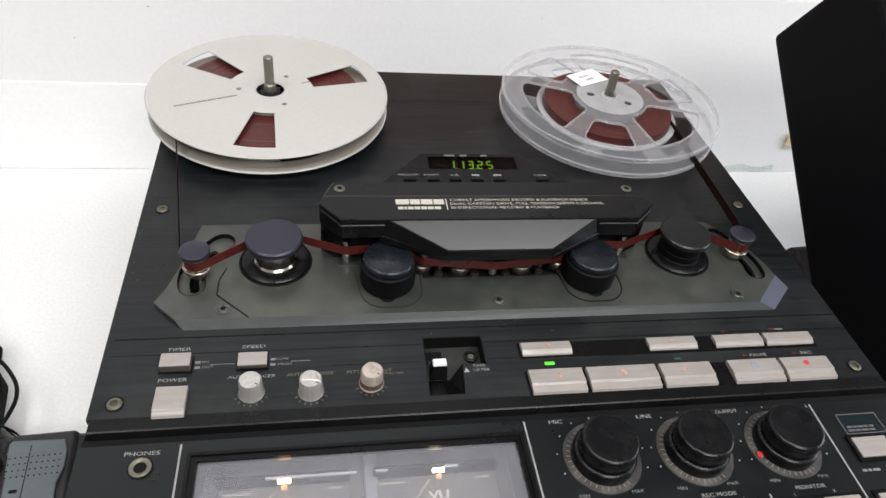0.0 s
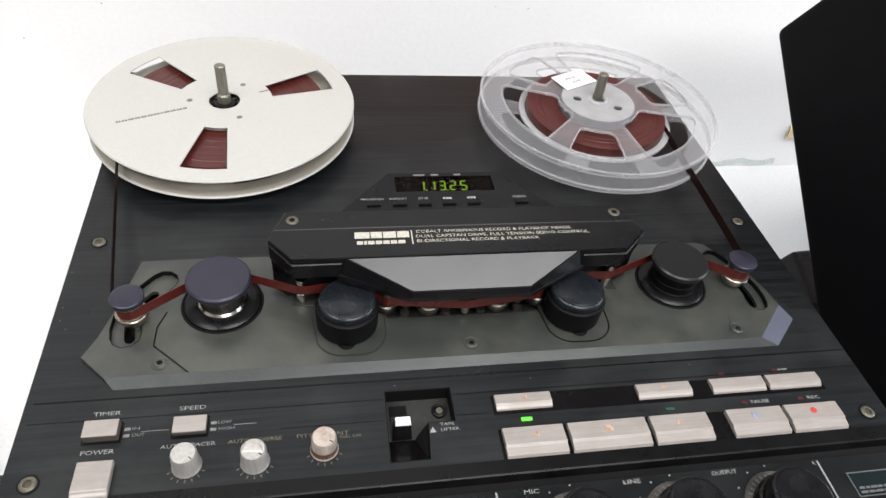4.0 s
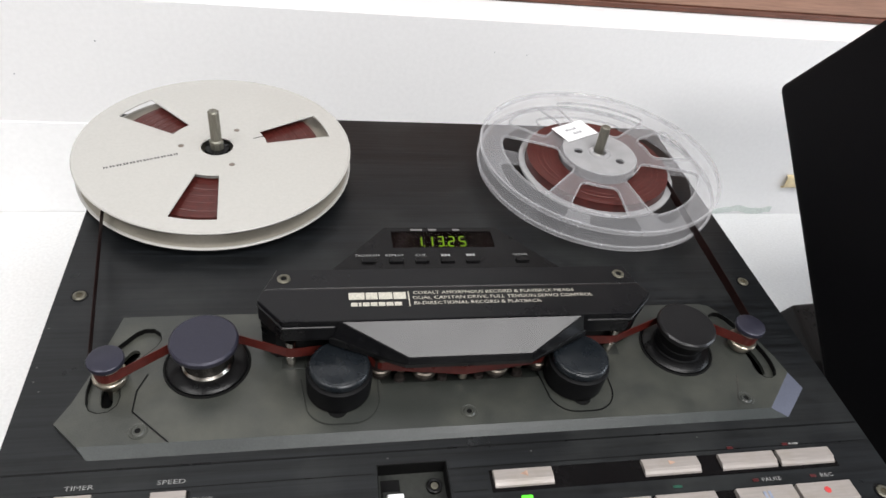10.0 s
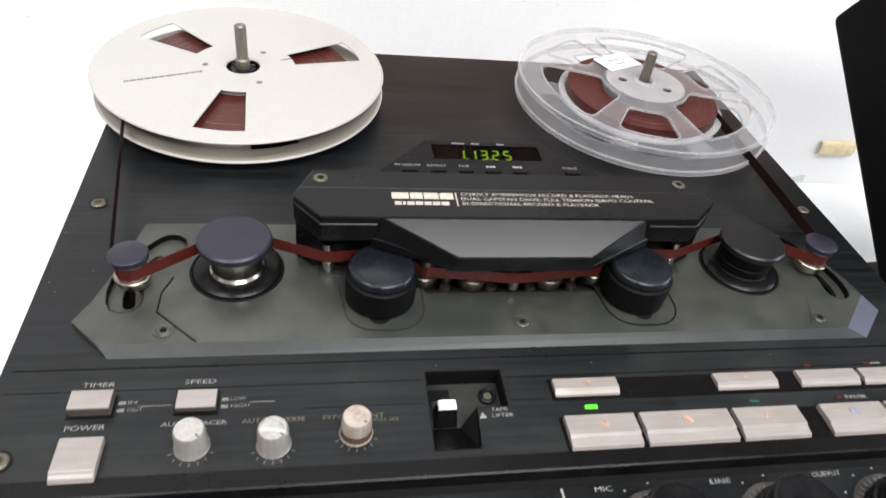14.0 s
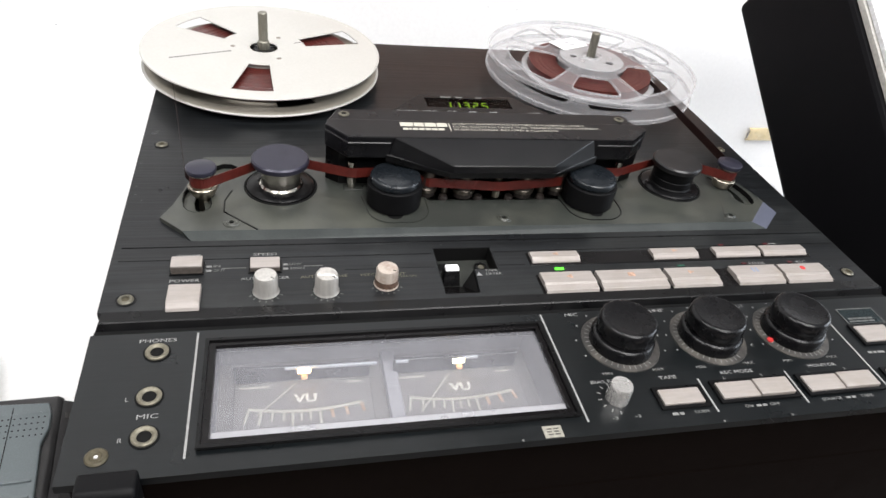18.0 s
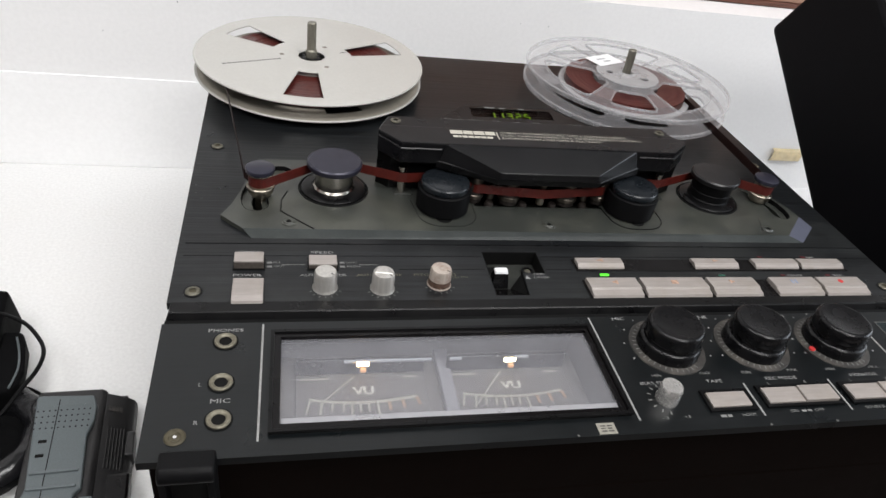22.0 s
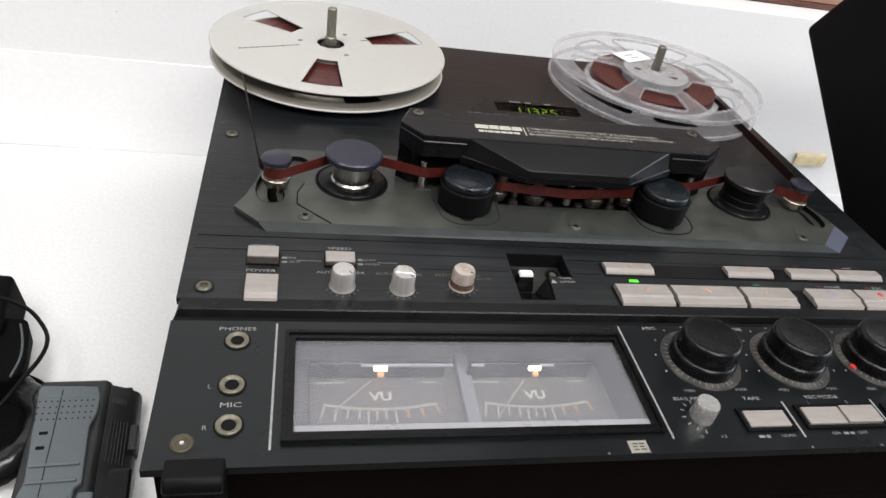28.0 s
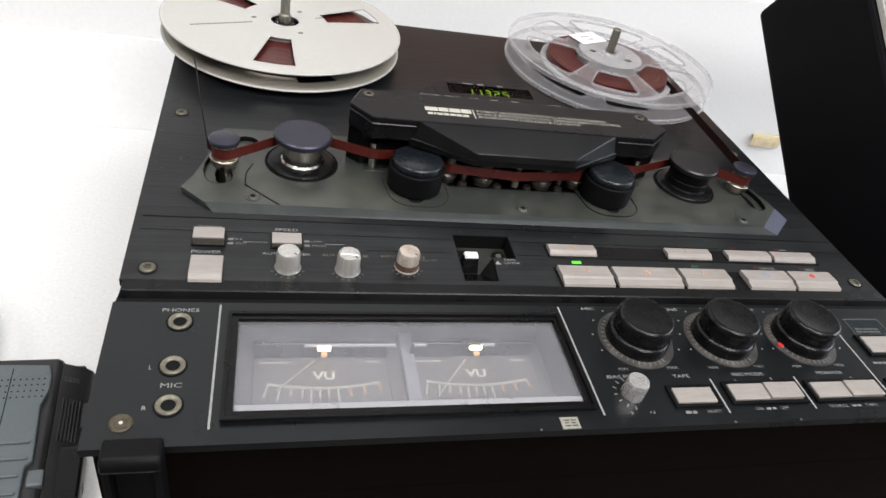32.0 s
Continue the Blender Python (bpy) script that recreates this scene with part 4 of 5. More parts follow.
for x, y, words, mat, top in ((-140, 153, "AUTO SPACER", "silver", "round"), (-110.5, 152, "AUTO REVERSE", "silver", "cut"), (-79.6, 155.4, "PITCH CONT", "brown_knob", "round")):
    k = part("control_knob", lathe([(0, P), (6.5, P), (6.1, P + 0.8), (5.8, P + 1.6), (5.6, P + 9.4), (5.0, P + 10.6), (0, P + 10.8)], x, y, 44, 1, 0.14), mat, deck, "small knurled silver knob" if mat == "silver" else "small silver knob stained brown", True)
    if mat != "silver":
        part("grime_band", lathe([(6.2, P + 0.6), (6.05, P + 2.0), (5.95, P + 4.2)], x, y, 44), "browngrime", k, "dark brown grime round the foot", True)
    if top == "cut":
        part("grip", soften(hull([(x - 5.6, y - 1.6, P + 9.2), (x + 5.6, y - 3.2, P + 9.2), (x - 5.2, y + 3.4, P + 9.2), (x + 5.2, y + 1.8, P + 9.2), (x - 2.5, y + 4.0, P + 11.8), (x + 4.6, y - 2.0, P + 11.0), (x - 4.8, y - 0.6, P + 11.0), (x + 2.5, y + 2.4, P + 11.2)]), 0.4), mat, k)
    part("pointer_mark", moved(box(3.4, 5.0, -0.2, 0.2, P + 10.6, P + 10.85), Matrix.Translation((x * K, y * K, 0)) @ Matrix.Rotation(radians(-40), 4, "Z")), "dark", k)
    part("lettering", letters(words, x - 0.5, 162.6, P + 0.15, 1.9, 24), "white" if x < -130 else "brasstext", deck)
    for i in range(7):
        a = radians(205 + 130 * i / 6)
        part("scale_tick", moved(box(7.4, 8.8, -0.3, 0.3, P, P + 0.12), Matrix.Translation((x * K, y * K, 0)) @ Matrix.Rotation(a, 4, "Z")), "faint", deck)
# tape lifter recess with lever
part("lifter_well", pierced([(x * 1.01, y) for x, y in lifter], [[(-49.0, 183.5), (-16.6, 183.5), (-16.6, 164.6), (-30.0, 165.0), (-31.4, 145.6), (-49.5, 145.6)]], P - 10, P - 0.2), "dark", deck, "black walls of the lifter recess")
part("lifter_floor", prism(lifter, P - 10.5, P - 9), "wellgrey", deck)
part("lever_slot", box(-47.5, -38.5, 172, 180.6, P - 9, P - 8.8), "dark", deck)
part("slot_plate", box(-47, -39, 169.5, 174.4, P - 8.8, P - 8.2, 0.3), "wellgrey", deck)
part("well_ramp", hull([(-49.2, 161, P - 9), (-36, 161, P - 9), (-31.6, 146, P - 1.2), (-49.2, 145.9, P - 1.2), (-49.2, 145.9, P - 9), (-31.6, 146, P - 9)]), "gloss", deck, "sloping black ramp of the recess")
part("well_facet", hull([(-36, 161, P - 8.8), (-30.4, 164.2, P - 0.5), (-31.6, 146.2, P - 1.1), (-31.0, 164, P - 9), (-31.9, 147, P - 9)]), "dark", deck)
lever = part("lifter_lever", soften(hull([(-47.4, 161, P - 8.8), (-37.4, 161, P - 8.8), (-46.4, 171, P - 8.8), (-37.4, 171, P - 8.8), (-46, 164, P - 0.6), (-38, 164, P - 0.6), (-46, 168.8, P - 0.6), (-38, 168.8, P - 0.6)]), 0.5, 2), "black", deck, "black lifter lever", True)
part("lever_tab", soften(hull([(-45.8, 164.1, P - 0.8), (-38, 164.1, P - 0.8), (-45.8, 168.8, P - 0.8), (-38, 168.8, P - 0.8), (-45.3, 164.6, P + 1.2), (-38.4, 164.6, P + 1.2), (-45.3, 168.4, P + 0.8), (-38.4, 168.4, P + 0.8)]), 0.4, 2), "paper", lever, "white lever tab")
ws = part("well_screw", lathe([(3.8, P - 9), (3.8, P - 7.2), (3.2, P - 6.8), (2.4, P - 7.0), (2.2, P - 8.6)], -22, 175.5, 22), "black", deck, "black socket with a screw in it", True)
part("screw", lathe([(2.0, P - 8.8), (1.8, P - 7.4), (0, P - 7.2)], -22, 175.5, 16), "screw", ws, "", True)
part("triangle_mark", prism([(-29.6, 159), (-26.4, 159), (-28, 162)], P, P + 0.15), "white", deck)
part("lettering", letters("TAPE", -20.6, 163.0, P + 0.15, 1.6, 7), "white", deck)
part("lettering", letters("LIFTER", -19.6, 160.0, P + 0.15, 1.6, 9), "white", deck)
part("lettering", letters("PULL ON", -67.5, 160.6, P + 0.15, 1.5, 9.5), "brasstext", deck)
for x0, x1, y in ((-212, -51, 179.5), (-15, 215, 179.5), (-100, -51, 167.6), (-15, 1, 167.4)):
    part("panel_line", box(x0, x1, y - 0.2, y + 0.2, P, P + 0.15), "black", deck)


# transport keys
part("key_bed", box(3.5, 189, 165.6, 177, P, P + 0.4, 0.2), "gloss", deck)
part("key_bed", box(3.5, 189, 140.5, 157.4, P, P + 0.4, 0.2), "gloss", deck)
for x0, x1 in ((5, 34.2), (81, 111.2), (123, 154), (156.2, 187)):
    part("transport_key", key(x0, x1, 167, 176, 2.7, 0.30), "button", deck, "slim champagne transport key")
marks = {}
for i, (x0, x1) in enumerate(((5, 35.5), (38, 78.5), (81, 112), (123.2, 154.3), (156.4, 187))):
    marks[i] = part("transport_key", key(x0, x1, 141.4, 156.6, 3.4, 0.34), "button", deck, "champagne transport key")
zk = P + 3.26
part("play_mark", prism([(19, 152), (22.6, 153.8), (22.6, 150.2)], zk - 0.2, zk + 0.1), "orange", marks[0])
part("stop_mark", box(56.4, 60.4, 150.2, 153.4, zk - 0.2, zk + 0.1), "orange", marks[1])
part("play_mark", prism([(98, 152), (94.6, 153.6), (94.6, 150.4)], zk - 0.2, zk + 0.1), "orange", marks[2])
part("pause_mark", join(box(136.4, 137.8, 150, 153.8, zk - 0.2, zk + 0.1), box(139, 140.4, 150, 153.8, zk - 0.2, zk + 0.1)), "blue", marks[3])
part("record_mark", lathe([(0, zk - 0.2), (1.7, zk - 0.2), (1.7, zk + 0.1), (0, zk + 0.1)], 171.5, 152, 18), "red", marks[4])
part("wind_mark", prism([(18, 173), (21.6, 174.4), (21.6, 171.6)], P + 2.4, P + 2.72), "orange", deck)
part("wind_mark", prism([(98.5, 173), (95, 174.2), (95, 171.8)], P + 2.4, P + 2.72), "orange", deck)
part("play_light", box(16.4, 22, 161, 163, P, P + 0.9, 0.3), "green", deck, "lit green play light")
part("play_light", box(93, 98, 160.6, 162.2, P, P + 0.6, 0.3), "dimgreen", deck, "unlit green play light")
for x, y in ((133, 180), (165, 180), (138, 161.4), (170.5, 161.4)):
    part("record_light", box(x - 1.6, x + 1.6, y - 0.8, y + 0.8, P, P + 0.6, 0.2), "darkred", deck, "unlit red light")
part("lettering", letters("PAUSE", 147, 161.4, P + 0.15, 2.0, 10.5), "white", deck)
part("lettering", letters("REC", 178.5, 161.4, P + 0.15, 2.0, 7), "white", deck)
part("lettering", bars(167.6, 180, P, [1.4, 3.6], 0.5, 1.4), "dim", deck)

# meters
meter = part("level_meter", pierced([(-165.5, 61), (-7, 61), (-7, 119), (-165.5, 119)], [[(-161.5, 65), (-10.5, 65), (-10.5, 115.5), (-161.5, 115.5)]], P - 3, P + 1.4), "gloss", deck, "double level meter behind dusty, hazed glass")
part("frame_ridge", pierced([(-166, 60.5), (-6.5, 60.5), (-6.5, 119.5), (-166, 119.5)], [[(-164.4, 62.2), (-8.2, 62.2), (-8.2, 117.9), (-164.4, 117.9)]], P + 1.4, P + 2.4), "black", meter)
part("well", join(box(-164, -162, 61, 129, P - 24, P - 4), box(-10, -8, 61, 129, P - 24, P - 4), box(-162, -10, 61, 63, P - 24, P - 4), box(-162, -10, 127, 129, P - 24, P - 4)), "well", meter)
part("backing", box(-164, -8, 61, 129, P - 26, P - 24), "dial", meter, "grey meter dial")
gl = part("glass", box(-161.4, -10.6, 65.1, 115.4, P - 1.6, P - 0.6), "glass", meter, "dusty glass with the haze of reflections put into its colour")
gl.visible_shadow = False
part("divider", box(-85, -78.5, 63, 127, P - 24, P - 20, 0.5), "divider", meter)
part("glass_bevel", hull([(-161, 65.2, P - 0.5), (-11, 65.2, P - 0.5), (-161, 65.2, P - 4), (-11, 65.2, P - 4), (-161, 69.4, P - 0.55), (-11, 69.4, P - 0.55), (-161, 70, P - 2), (-11, 70, P - 2)]), "bright_edge", meter, "bright bevelled glass edge")
for cx, lamp, tip in ((-123, "amber", (-144.5, 92)), (-48.8, "warm", (-70.5, 87.5))):
    d = part("dial", box(cx - 32, cx + 31, 65, 124, P - 24, P - 22.4, 0.4), "dial", meter, "grey meter dial")
    zt = P - 22.3
    part("scale_arc", ribbon(arc(cx, 204.5, 110, 256.5, 283.5, 24), zt, zt + 0.2, 1.5), "dialink", d)
    for i, a in enumerate((256.8, 259.8, 262.4, 265, 267, 269, 271, 273.2, 276, 279.4, 283.2)):
        q, w = radians(a), (8.0 if i in (0, 1, 4, 7) else 5.5)
        part("scale_mark", ribbon([(cx + 110 * math.cos(q), 204.5 + 110 * math.sin(q)), (cx + (110 + w) * math.cos(q), 204.5 + (110 + w) * math.sin(q))], zt, zt + 0.2, 1.0 if a < 274 else 1.4), "dialink" if a < 274 else "dialred", d)
    part("lettering", letters("VU", cx, 101.6, zt + 0.15, 4.8, 10.5, bold=0.035), "dialwhite", d)
    part("heading_bar", box(cx - 29.5, cx - 16, 109.6, 110.6, zt, zt + 0.15), "dialink", d)
    part("heading_bar", box(cx + 20, cx + 27, 109.6, 110.6, zt, zt + 0.15), "dialink", d)
    part("lamp_hood", box(cx - 32, cx + 31, 112.6, 114.4, P - 22, P - 12.2, 0.4), "black", meter)
    for x0, x1 in ((cx - 9, cx + 34),) if lamp == "amber" else ((cx - 31, cx - 25), (cx + 3, cx + 10)):
        part("light_guide", box(x0, x1, 111.5, 112.5, P - 13.2, P - 12.2), "glow_strip", meter, "pale lit light guide strip")
    # Added glowing piece in place of the lamp's mirror image
    part("lamp_reflection", box(cx - 1.6, cx + 1.2, 106.4, 108.6, P - 15, P - 13, 0.4), "glow_reflection", meter, "glowing amber piece added for the lamp's reflection")
    part("lamp", box(cx - 3.2, cx + 2.8, 109.4, 111, P - 14, P - 11.6, 0.4), lamp, meter, "small glowing meter lamp")
    part("needle", ribbon([(cx - 4, 109.6), tip], P - 20.6, P - 20.2, 0.6), "dialink", d, "pale needle")

# jacks
for x, y in ((-186, 114.6), (-186, 89.6), (-185.4, 69.6)):
    j = part("socket_ring", lathe([(4.9, P), (4.9, P + 0.9), (4.4, P + 1.3), (3.4, P + 1.1), (2.8, P + 0.5), (2.8, P - 2)], x, y, 32), "jack", deck, "nickel headphone socket ring", True)
    part("hole", lathe([(3.0, P + 0.25), (0, P + 0.25)], x, y, 24), "dark", j)
    part("groove", lathe([(4.9, P + 0.1), (5.7, P + 0.1), (5.7, P + 0.3), (4.9, P + 0.3)], x, y, 32), "dark", j)
part("lettering", letters("PHONES", -186.3, 121.8, P + 0.15, 2.1, 15.5), "white", deck)
part("lettering", letters("MIC", -185.5, 79.4, P + 0.15, 2.4, 8), "white", deck)
part("lettering", letters("L", -194.4, 88.8, P + 0.15, 2.2), "white", deck)
part("lettering", letters("R", -194.0, 68.6, P + 0.15, 2.2), "white", deck)
for x, y0, y1 in ((-169.8, 58, 125.5), (-4, 58, 126), (60, 57, 77), (109, 57.5, 77.5), (159.2, 57, 126)):
    part("dividing_line", box(x - 0.45, x + 0.45, y0, y1, P, P + 0.2), "white", deck)
part("switch_mark", box(-26, -17.5, 51.6, 57.6, P, P + 0.3), "dialink", deck, "small cream square mark")
part("switch_symbol", join(bars(-24.4, 56, P + 0.3, [2.4, 2.4], 0.8, 0.6), bars(-24.4, 54.6, P + 0.3, [2.0, 2.0], 1.2, 0.6), bars(-24.4, 53.2, P + 0.3, [2.4, 2.4], 0.8, 0.6)), "ringgrey", deck)

# large knobs
for i, (x, word) in enumerate(((31.0, "MIC"), (80.7, "LINE"), (130.5, "OUTPUT"))):
    k = part("volume_knob", lathe([(0, P + 0.5), (16.0, P + 0.5), (15.8, P + 5.6), (15.5, P + 6.4), (15.0, P + 7.0), (14.3, P + 7.3), (13.6, P + 7.3)], x, 103.5, 56), "knob", deck, "two-tier satin black volume knob", True)
    part("upper_ring", lathe([(13.6, P + 7.2), (13.3, P + 8.4), (13.9, P + 8.9), (14.2, P + 9.6), (14.1, P + 15.4), (13.8, P + 16.2), (13.2, P + 16.8), (12.3, P + 17.1), (11.5, P + 16.9), (0, P + 16.7)], x, 103.5, 56), "knob", k, "", True)
    part("scale_ring", lathe([(15.8, P), (15.8, P + 0.8), (19.6, P + 0.5), (19.8, P)], x, 103.5, 48), "ringgrey", k, "worn grey scale ring", True)
    for n in range(26):
        a = radians(-60 - 240 * n / 25 + 0)
        part("scale_tick", moved(box(16.2, 18.2, -0.2, 0.2, P + 0.6, P + 0.85), Matrix.Translation((x * K, 103.5 * K, 0)) @ Matrix.Rotation(a, 4, "Z")), "dim", k)
    for n in range(1, 10):
        a = radians(226 - 272 * n / 10)
        part("scale_dot", lathe([(0, P), (0.48, P), (0.48, P + 0.2), (0, P + 0.2)], x + 22.6 * math.cos(a), 103.5 + 22.6 * math.sin(a), 8), "white", deck)
    part("lettering", letters("MIN", x - 15, 84, P + 0.15, 1.7, 5), "dim", deck)
    part("lettering", letters("MAX", x + 12, 84.4, P + 0.15, 1.7, 6), "dim", deck)
    part("lettering", letters(word, x - (18.5, 19.4, 22)[i], 124.8, P + 0.15, 2.1, (7, 8.5, 13)[i]), "white", deck)
    part("lettering", letters("R", x + 26.5, 124.8, P + 0.15, 1.9), "white", deck)
    if i == 2:
        part("setting_mark", lathe([(0, P + 0.6), (1.7, P + 0.6), (1.6, P + 1.4), (0, P + 1.4)], x - 16.4, 98, 12), "red", k, "red setting mark")
bias = part("bias_knob", lathe([(0, P), (5.3, P), (5.2, P + 8.4), (4.7, P + 9.4), (0, P + 9.6)], 14.5, 69.5, 44, 1, 0.14), "bias_silver", deck, "small knurled silver bias knob", True)
for i in range(7):
    a = radians(100 + 160 * i / 6)
    part("scale_tick", moved(box(7.4, 9.2, -0.3, 0.3, P, P + 0.12), Matrix.Translation((0.0145, 0.0695, 0)) @ Matrix.Rotation(a, 4, "Z")), "dim", deck)
part("lettering", letters("BIAS FINE", 13.5, 79.4, P + 0.15, 1.9, 16), "white", deck)
print_words((letters("-3", 9, 58.5, P + 0.15, 1.6, 3), letters("+3", 20, 58.5, P + 0.15, 1.6, 3)), "dim", deck)


def soft_key(x0, x1, y0, y1, split=None):
    part("key_frame", pierced([(x0 - 2, y0 - 2), (x1 + 2, y0 - 2), (x1 + 2, y1 + 2), (x0 - 2, y1 + 2)], [[(x0 - 0.4, y0 - 0.4), (x1 + 0.4, y0 - 0.4), (x1 + 0.4, y1 + 0.4), (x0 - 0.4, y1 + 0.4)]], P, P + 1.2), "black", deck)
    cuts = [x0] + ([split] if split else []) + [x1]
    for i, (a, b) in enumerate(zip(cuts, cuts[1:])):
        part("selector_key", box(a + (0.15 if i else 0), b - 0.15, y0, y1, P, P + 1.8 + 0.8 * i, 0.5, 2), "button", deck, "pinkish silver selector key")


soft_key(35, 56, 62.3, 71)
soft_key(66, 105, 63, 72.5, 86)
soft_key(114, 154, 63, 72.5, 134)
soft_key(170, 190, 92, 103.5)
soft_key(165, 203, 63, 72.5, 184)
part("lettering", letters("TAPE", 45, 79, P + 0.15, 2.0, 9), "white", deck)
part("lettering", letters("REC MODE", 83, 79.4, P + 0.15, 2.0, 18), "white", deck)
part("lettering", letters("MONITOR", 132.5, 79.4, P + 0.15, 2.0, 16.5), "white", deck)
print_words((letters("L", 74, 76.2, P + 0.15, 1.7), letters("R", 95, 76.2, P + 0.15, 1.7), letters("L", 122, 76.2, P + 0.15, 1.7), letters("R", 144, 76.2, P + 0.15, 1.7)), "dim", deck)
print_words((bars(37, 58, P, [3, 2], 0.8, 1.5), letters("NORM", 52, 58, P + 0.15, 1.7, 7)), "dim", deck)
print_words((letters("ON", 77, 58.6, P + 0.15, 1.7, 4), bars(81, 58.6, P, [2.6, 2.2], 0.8, 1.2), letters("OFF", 91, 58.6, P + 0.15, 1.7, 5.4)), "dim", deck)
print_words((letters("SOURCE", 123, 58.6, P + 0.15, 1.7, 11), bars(131, 58.6, P, [2.6, 2.2], 0.8, 1.2), letters("TAPE", 143, 58.6, P + 0.15, 1.7, 7.5)), "dim", deck)
part("sign_plate", pierced([(170.5, 106), (195, 106), (195, 118.5), (170.5, 118.5)], [[(171.1, 106.6), (194.4, 106.6), (194.4, 117.9), (171.1, 117.9)]], P, P + 0.3), "faint", deck)
part("sign_face", box(171.3, 194.2, 106.8, 117.7, P, P + 0.2), "teal", deck)
print_words((bars(173, 110.4, P + 0.2, [3, 2, 3.4, 2.4, 3], 0.6, 1.2), bars(172.5, 108.3, P + 0.2, [4, 3, 4, 3.6], 0.6, 1.2)), "faint", deck)
part("lettering", bars(166, 85.5, P, [2.6, 2, 4], 0.8, 1.4), "dim", deck)

# rubber foot at the bottom edge
foot = part("rubber_foot", soften(hull([(x, y, z) for x in (-205, -184.5) for y, z in ((42, P - 2.5), (41.4, P), (42, P + 2.5), (44, P + 4.5), (52.5, P + 4.5), (52.5, P - 2.5))]), 2.6, 3), "rubber", deck, "black rubber corner foot", True)
part("foot_side", box(-205, -202, 42.2, 52.5, P - 72, P - 1, 1.2, 2), "rubber", foot, "", True)
part("foot_side", box(-187.5, -184.5, 42.2, 52.5, P - 72, P - 1, 1.2, 2), "rubber", foot, "", True)
part("foot_back", box(-202, -187.5, 49, 52, P - 70, P - 1.5), "dark", foot)
for x, y in ((-214.4, 276), (-213.2, 250), (-212.4, 241), (-208.5, 235), (-44, 187), (27, 186), (118, 187.5), (209, 330)):
    part("paint_chip", lathe([(0, P + 0.1), (0.5, P + 0.1), (0.35, P + 0.2), (0, P + 0.2)], x, y, 6), "faint", deck)
for x in (-36, 60, 96, 150):
    part("paint_chip", lathe([(0, P + 0.1), (0.7, P + 0.1), (0.5, P + 0.25), (0, P + 0.25)], x, 51.8, 6), "faint", deck)


# ---- reels ----
def sector(r0, r1, a0, a1, n=8, wide=0.0):
    return arc(0, 0, r0, a0, a1, max(2, n // 2)) + arc(0, 0, r1, a1 - wide, a0 + wide, n)


def circle(r, n=96, x=0, y=0):
    return [(x + r * math.cos(2 * math.pi * i / n), y + r * math.sin(2 * math.pi * i / n)) for i in range(n)]


LX, LY = -141.8, 420.0
reel_a = thing("tape_reel", "off-white metal tape reel nearly full of red-brown tape", "tape reel", at=(LX, LY, P + 6.6))
LEAN = Matrix.Translation((0, 0, (P + 14) * K)) @ Matrix.Rotation(radians(1.1), 4, "X") @ Matrix.Translation((0, 0, -(P + 14) * K))
here = Matrix.Translation((LX * K, LY * K, 0)) @ LEAN
windows = [sector(33, 77, a - 13, a + 13, 8, 2.2) for a in (-95.5, 22.5, 142.5)]
holes = [circle(2.0, 14, 23.3 * math.cos(radians(a)), 23.3 * math.sin(radians(a))) for a in (180, 61, -61)]
part("upper_flange", soften(moved(pierced(circle(89.3), windows + holes + [circle(10.5, 28)], P + 19.5, P + 20.5), here), 0.25, 1, 60), "reel", reel_a, "off-white flange with three windows")
part("rim_bead", moved(lathe([(88.6, P + 19.3), (89.9, P + 19.5), (90.1, P + 20.2), (89.4, P + 20.8), (88.2, P + 20.5)], 0, 0, 96), here), "reel", reel_a, "", True)
part("lower_flange", moved(pierced(circle(89.3), [sector(33, 77, a - 13, a + 13, 8, 2.2) for a in (-72, 48, 168)] + [circle(10.5, 28)], P + 6.9, P + 7.9), here), "reel_shade", reel_a, "lower flange darkened for the shade of the upper one")
part("rim_bead", moved(lathe([(88.6, P + 6.6), (89.9, P + 6.9), (90.1, P + 7.6), (89.4, P + 8.2), (88.2, P + 7.9)], 0, 0, 96), here), "reel", reel_a, "", True)
part("hub", moved(lathe([(10.5, P + 7.4), (30, P + 7.4), (30, P + 19.6), (10.5, P + 19.6)], 0, 0, 48), here), "reel", reel_a, "", True)
rings = [(30.2, P + 9.4)]
for i in range(24):
    r = 30.5 + i * 1.66
    h = P + 15.8 + 0.35 * random.random()
    rings += [(r, h), (r + 1.4, h)]
rings += [(70.2, P + 9.4), (30.2, P + 9.4)]
part("tape_pack", moved(lathe(rings, 0, 0, 72), here), "pack", reel_a, "wound red-brown tape")
mark = []
u = 26.0
for w in (3.0, 3.6, 3.6, 3.6, 2.0, 3.8, 3.6, 3.6, 3.6, 3.6, 3.6, 3.2):
    mark.append(box(u, u + w * 0.34, -0.95, 0.95, P + 20.5, P + 20.6))
    mark.append(box(u + w * 0.5, u + w * 0.84, -0.95, 0.95, P + 20.5, P + 20.6))
    u += w + 0.5
part("maker_mark", moved(join(*mark), here @ Matrix.Rotation(radians(202), 4, "Z")), "inkdark", reel_a, "dark maker's mark drawn as plain bars")
for a in (180, 61, -61):
    part("rivet", moved(lathe([(1.9, P + 20.1), (0, P + 20.1)], 23.3 * math.cos(radians(a)), 23.3 * math.sin(radians(a)), 14), here), "rivet", reel_a, "dull rivet")
part("slit", moved(box(25.5, 33.4, -0.35, 0.35, P + 20.4, P + 20.58), here @ Matrix.Rotation(radians(24), 4, "Z")), "dark", reel_a)

RX, RY = 131.5, 414.5
reel_b = thing("tape_reel", "clear plastic tape reel part full of red-brown tape", "tape reel", at=(RX, RY, P + 9))
